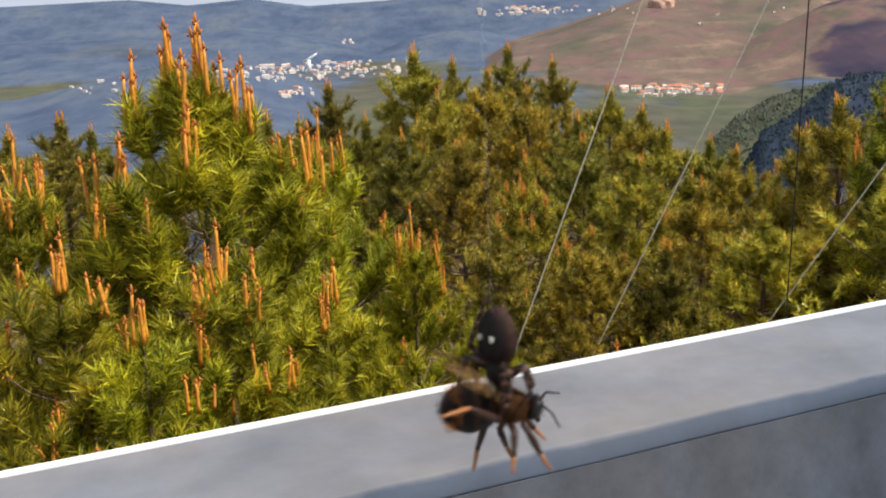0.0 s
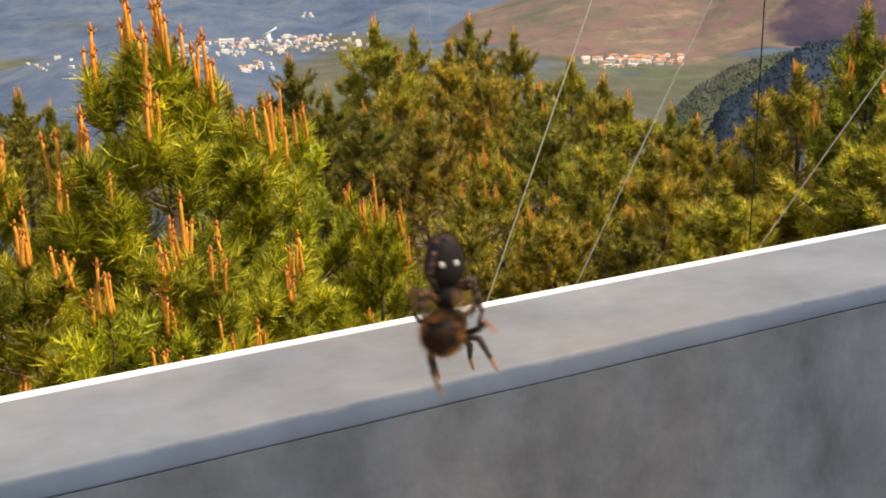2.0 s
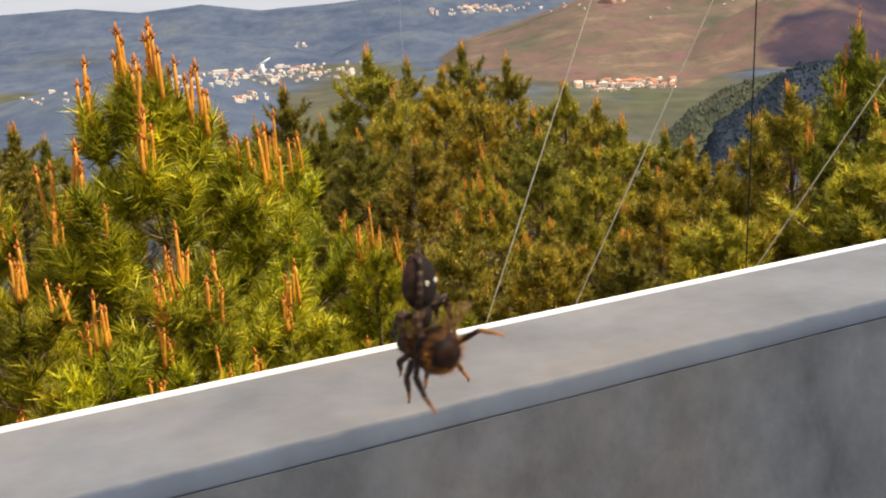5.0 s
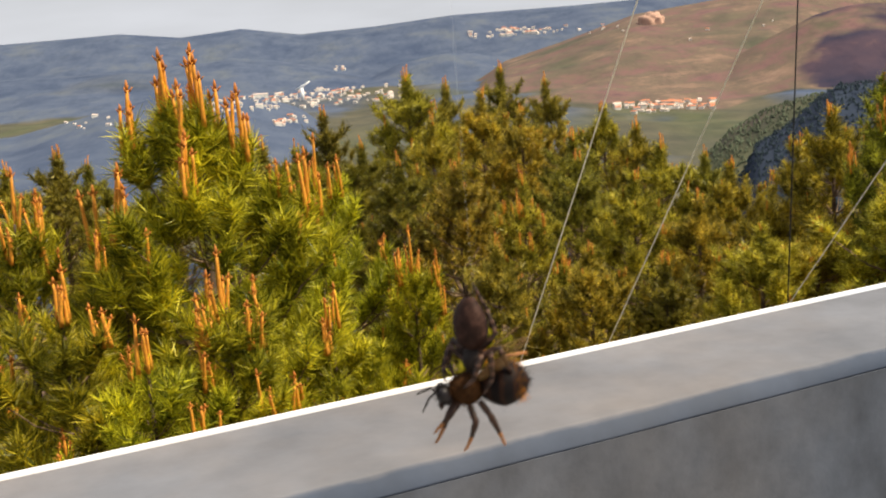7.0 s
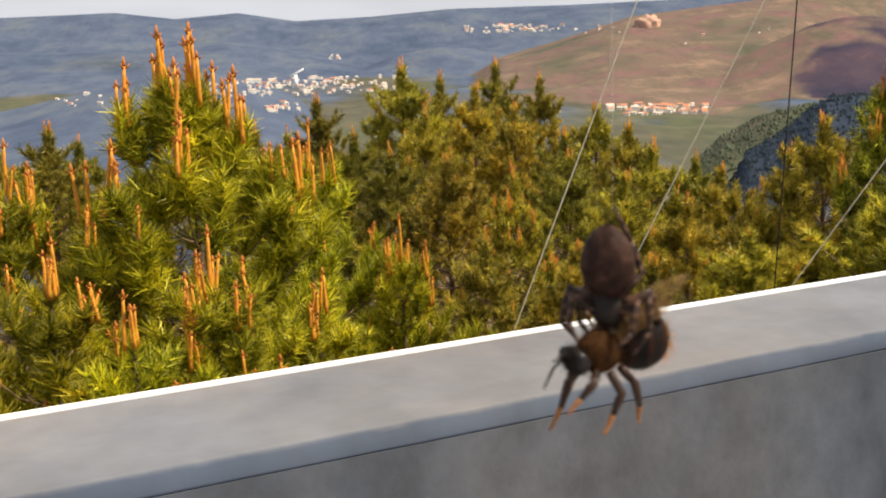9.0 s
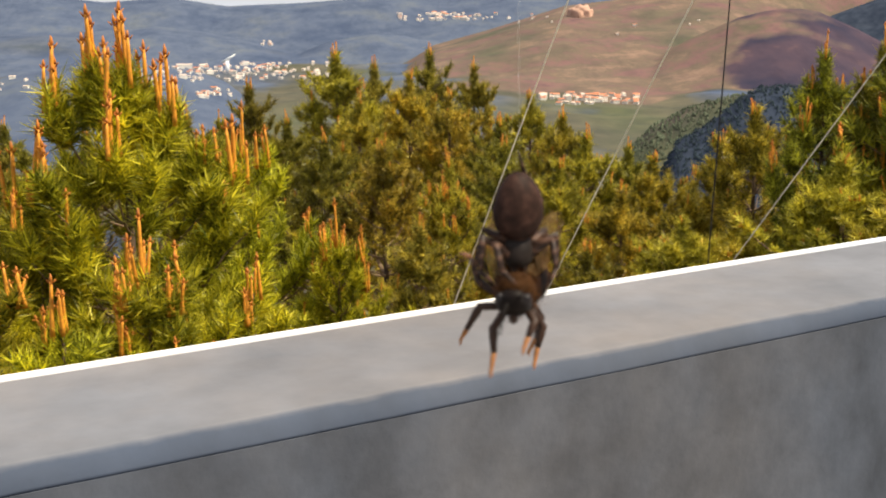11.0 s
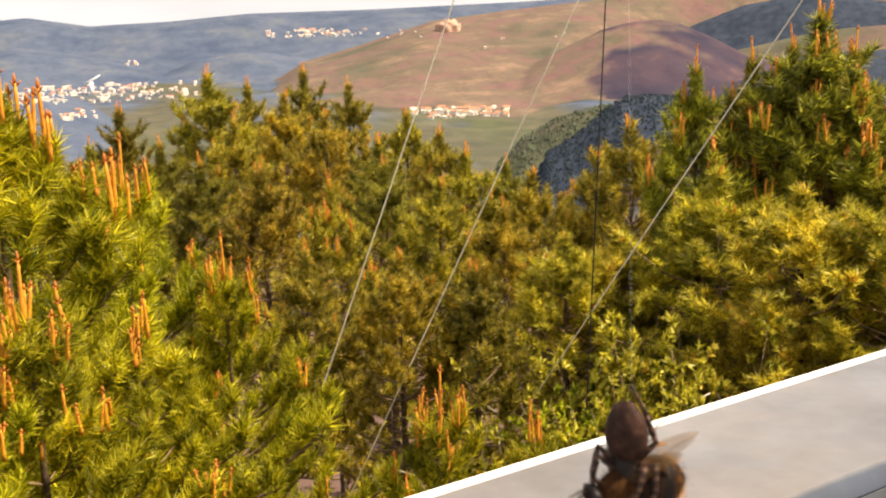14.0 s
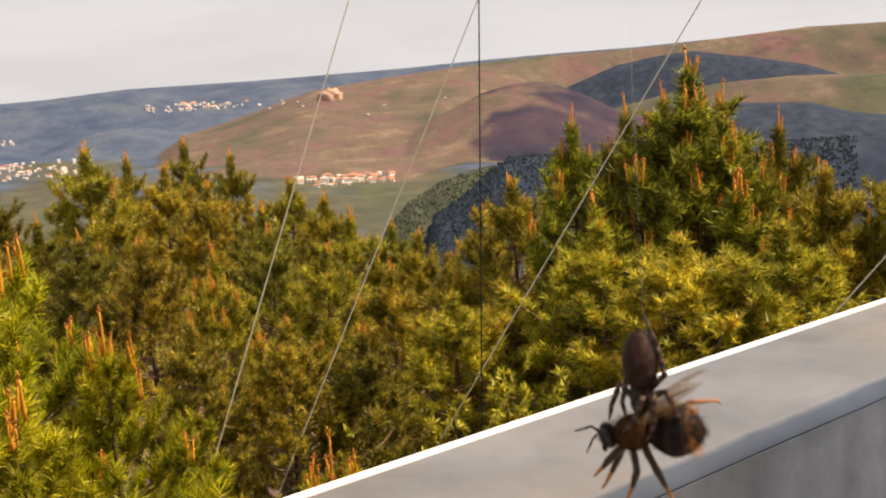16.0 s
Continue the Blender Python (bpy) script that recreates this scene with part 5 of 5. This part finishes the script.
        (9.400, pose(0.0349, 0.1729, 1.2857, 0, 0, -1040)),
        (9.500, pose(0.0340, 0.1758, 1.2841, 0, 0, -1071)),
        (9.600, pose(0.0319, 0.1788, 1.2826, 0, 0, -1117)),
        (9.700, pose(0.0292, 0.1817, 1.2812, 0, 0, -1166)),
        (9.800, pose(0.0261, 0.1847, 1.2800, 0, 0, -1206)),
        (9.900, pose(0.0234, 0.1875, 1.2788, 0, 0, -1229)),
        (10.000, pose(0.0215, 0.1903, 1.2778, 0, 0, -1228)),
        (10.100, pose(0.0206, 0.1931, 1.2768, 0, 0, -1203)),
        (10.200, pose(0.0205, 0.1959, 1.2758, 0, 0, -1161)),
        (10.300, pose(0.0207, 0.1985, 1.2750, 0, 0, -1113)),
        (10.400, pose(0.0206, 0.2013, 1.2741, 0, 0, -1068)),
        (10.500, pose(0.0200, 0.2041, 1.2733, 0, 0, -1039)),
        (10.600, pose(0.0185, 0.2069, 1.2724, 0, 0, -1033)),
        (10.700, pose(0.0163, 0.2097, 1.2716, 0, 0, -1050)),
        (10.800, pose(0.0140, 0.2127, 1.2707, 0, 0, -1087)),
        (10.900, pose(0.0119, 0.2156, 1.2697, 0, 0, -1135)),
        (11.000, pose(0.0109, 0.2185, 1.2687, 0, 0, -1183)),
        (11.100, pose(0.0110, 0.2215, 1.2677, 0, 0, -1218)),
        (11.200, pose(0.0122, 0.2245, 1.2666, 0, 0, -1233)),
        (11.300, pose(0.0145, 0.2275, 1.2655, 0, 0, -1223)),
        (11.400, pose(0.0113, 0.2267, 1.2674, 0, 0, -1168)),
        (11.500, pose(0.0075, 0.2280, 1.2689, 0, 0, -1106)),
        (11.600, pose(0.0135, 0.2334, 1.2700, 0, 0, -1079)),
        (11.700, pose(0.0316, 0.2458, 1.2696, 0, 0, -1064)),
        (11.800, pose(0.0540, 0.2524, 1.2701, 0, 0, -1054)),
        (11.900, pose(0.0723, 0.2623, 1.2693, 0, 0, -1029)),
        (12.000, pose(0.0785, 0.2712, 1.2671, 0, 0, -1009)),
        (12.100, pose(0.0678, 0.2764, 1.2670, 0, 0, -974)),
        (12.200, pose(0.0469, 0.2792, 1.2660, 0, 0, -929)),
        (12.300, pose(0.0261, 0.2835, 1.2635, 0, 0, -899)),
        (12.400, pose(0.0058, 0.2813, 1.2649, 0, 0, -880)),
        (12.500, pose(-0.0064, 0.2791, 1.2703, 0, 0, -875)),
        (12.533, pose(-0.0063, 0.2783, 1.2720, 0, 0, -938)),
        (12.600, pose(-0.0092, 0.2779, 1.2756, 0, 0, -1000)),
        (12.700, pose(-0.0129, 0.2776, 1.2800, 0, 0, -1070)),
        (12.733, pose(-0.0133, 0.2791, 1.2808, 0, 0, -1121)),
        (12.800, pose(-0.0143, 0.2812, 1.2835, 0, 0, -1171)),
        (12.867, pose(-0.0179, 0.2837, 1.2856, 0, 0, -1211)),
        (12.900, pose(-0.0208, 0.2857, 1.2857, 0, 0, -1251)),
        (12.933, pose(-0.0239, 0.2885, 1.2866, 0, 0, -1299)),
        (13.000, pose(-0.0283, 0.2926, 1.2895, 0, 0, -1346)),
        (13.100, pose(-0.0347, 0.2996, 1.2929, 0, 0, -1406)),
        (13.200, pose(-0.0394, 0.3039, 1.2938, 0, 0, -1442)),
        (13.300, pose(-0.0410, 0.3088, 1.2976, 0, 0, -1417)),
        (13.400, pose(-0.0438, 0.3135, 1.2990, 0, 0, -1377)),
        (13.467, pose(-0.0462, 0.3163, 1.3005, 0, 0, -1332)),
        (13.500, pose(-0.0472, 0.3176, 1.3011, 0, 0, -1287)),
        (13.533, pose(-0.0468, 0.3182, 1.3001, 0, 0, -1235)),
        (13.600, pose(-0.0471, 0.3199, 1.2995, 0, 0, -1182)),
        (13.633, pose(-0.0454, 0.3206, 1.3002, 0, 0, -1143)),
        (13.700, pose(-0.0442, 0.3223, 1.3010, 0, 0, -1103)),
        (13.800, pose(-0.0424, 0.3245, 1.3028, 0, 0, -1053)),
        (13.900, pose(-0.0417, 0.3261, 1.3030, 0, 0, -1009)),
        (13.933, pose(-0.0415, 0.3265, 1.3033, 0, 0, -951)),
        (14.000, pose(-0.0416, 0.3272, 1.3032, 0, 0, -894)),
        (14.100, pose(-0.0414, 0.3254, 1.3028, 0, 0, -865)),
        (14.133, pose(-0.0407, 0.3237, 1.3027, 0, 0, -935)),
        (14.200, pose(-0.0408, 0.3217, 1.3012, 0, 0, -1005)),
        (14.300, pose(-0.0420, 0.3173, 1.2969, 0, 0, -1070)),
        (14.400, pose(-0.0483, 0.3142, 1.2920, 0, 0, -1121)),
        (14.500, pose(-0.0568, 0.3129, 1.2859, 0, 0, -1171)),
        (14.600, pose(-0.0624, 0.3081, 1.2800, 0, 0, -1191)),
        (14.700, pose(-0.0572, 0.2999, 1.2737, 0, 0, -1242)),
        (14.800, pose(-0.0582, 0.2930, 1.2696, 0, 0, -1262)),
        (14.900, pose(-0.0614, 0.2905, 1.2717, 0, 0, -1333)),
        (15.000, pose(-0.0712, 0.2931, 1.2734, 0, 0, -1358)),
        (15.100, pose(-0.0784, 0.2989, 1.2722, 0, 0, -1293)),
        (15.133, pose(-0.0783, 0.3007, 1.2707, 0, 0, -1251)),
        (15.200, pose(-0.0771, 0.3030, 1.2696, 0, 0, -1209)),
        (15.267, pose(-0.0753, 0.3051, 1.2686, 0, 0, -1154)),
        (15.300, pose(-0.0736, 0.3065, 1.2679, 0, 0, -1099)),
        (15.400, pose(-0.0688, 0.3083, 1.2675, 0, 0, -1069)),
        (15.500, pose(-0.0628, 0.3097, 1.2680, 0, 0, -1080)),
        (15.600, pose(-0.0562, 0.3114, 1.2709, 0, 0, -1100)),
        (15.700, pose(-0.0434, 0.3142, 1.2755, 0, 0, -1165)),
        (15.800, pose(-0.0255, 0.3143, 1.2772, 0, 0, -1195)),
        (15.900, pose(-0.0035, 0.3149, 1.2816, 0, 0, -1260)),
        (16.000, pose(0.0158, 0.3141, 1.2870, 0, 0, -1293)),
    ]
    dip = ([0, 11.0, 11.4, 11.7, 12.2, 16], [3, 3, 20, 22, 3, 3])      # how far the bee hangs head down, degrees
    hug = ([0, 13.2, 13.5, 14.3, 14.6, 16], [0, 0, 0.0018, 0.0018, 0, 0])      # how far it is drawn up to the spider, metres
    walk(bee, [(t, m @ pose(0, 0, float(np.interp(t, *hug)), 0, float(np.interp(t, *dip)), 0)) for t, m in swing])
    for carried in (spider, silk):
        walk(carried, [(t, m @ pose(0, 0, 0, 0, 0, 30)) for t, m in swing])


motions()
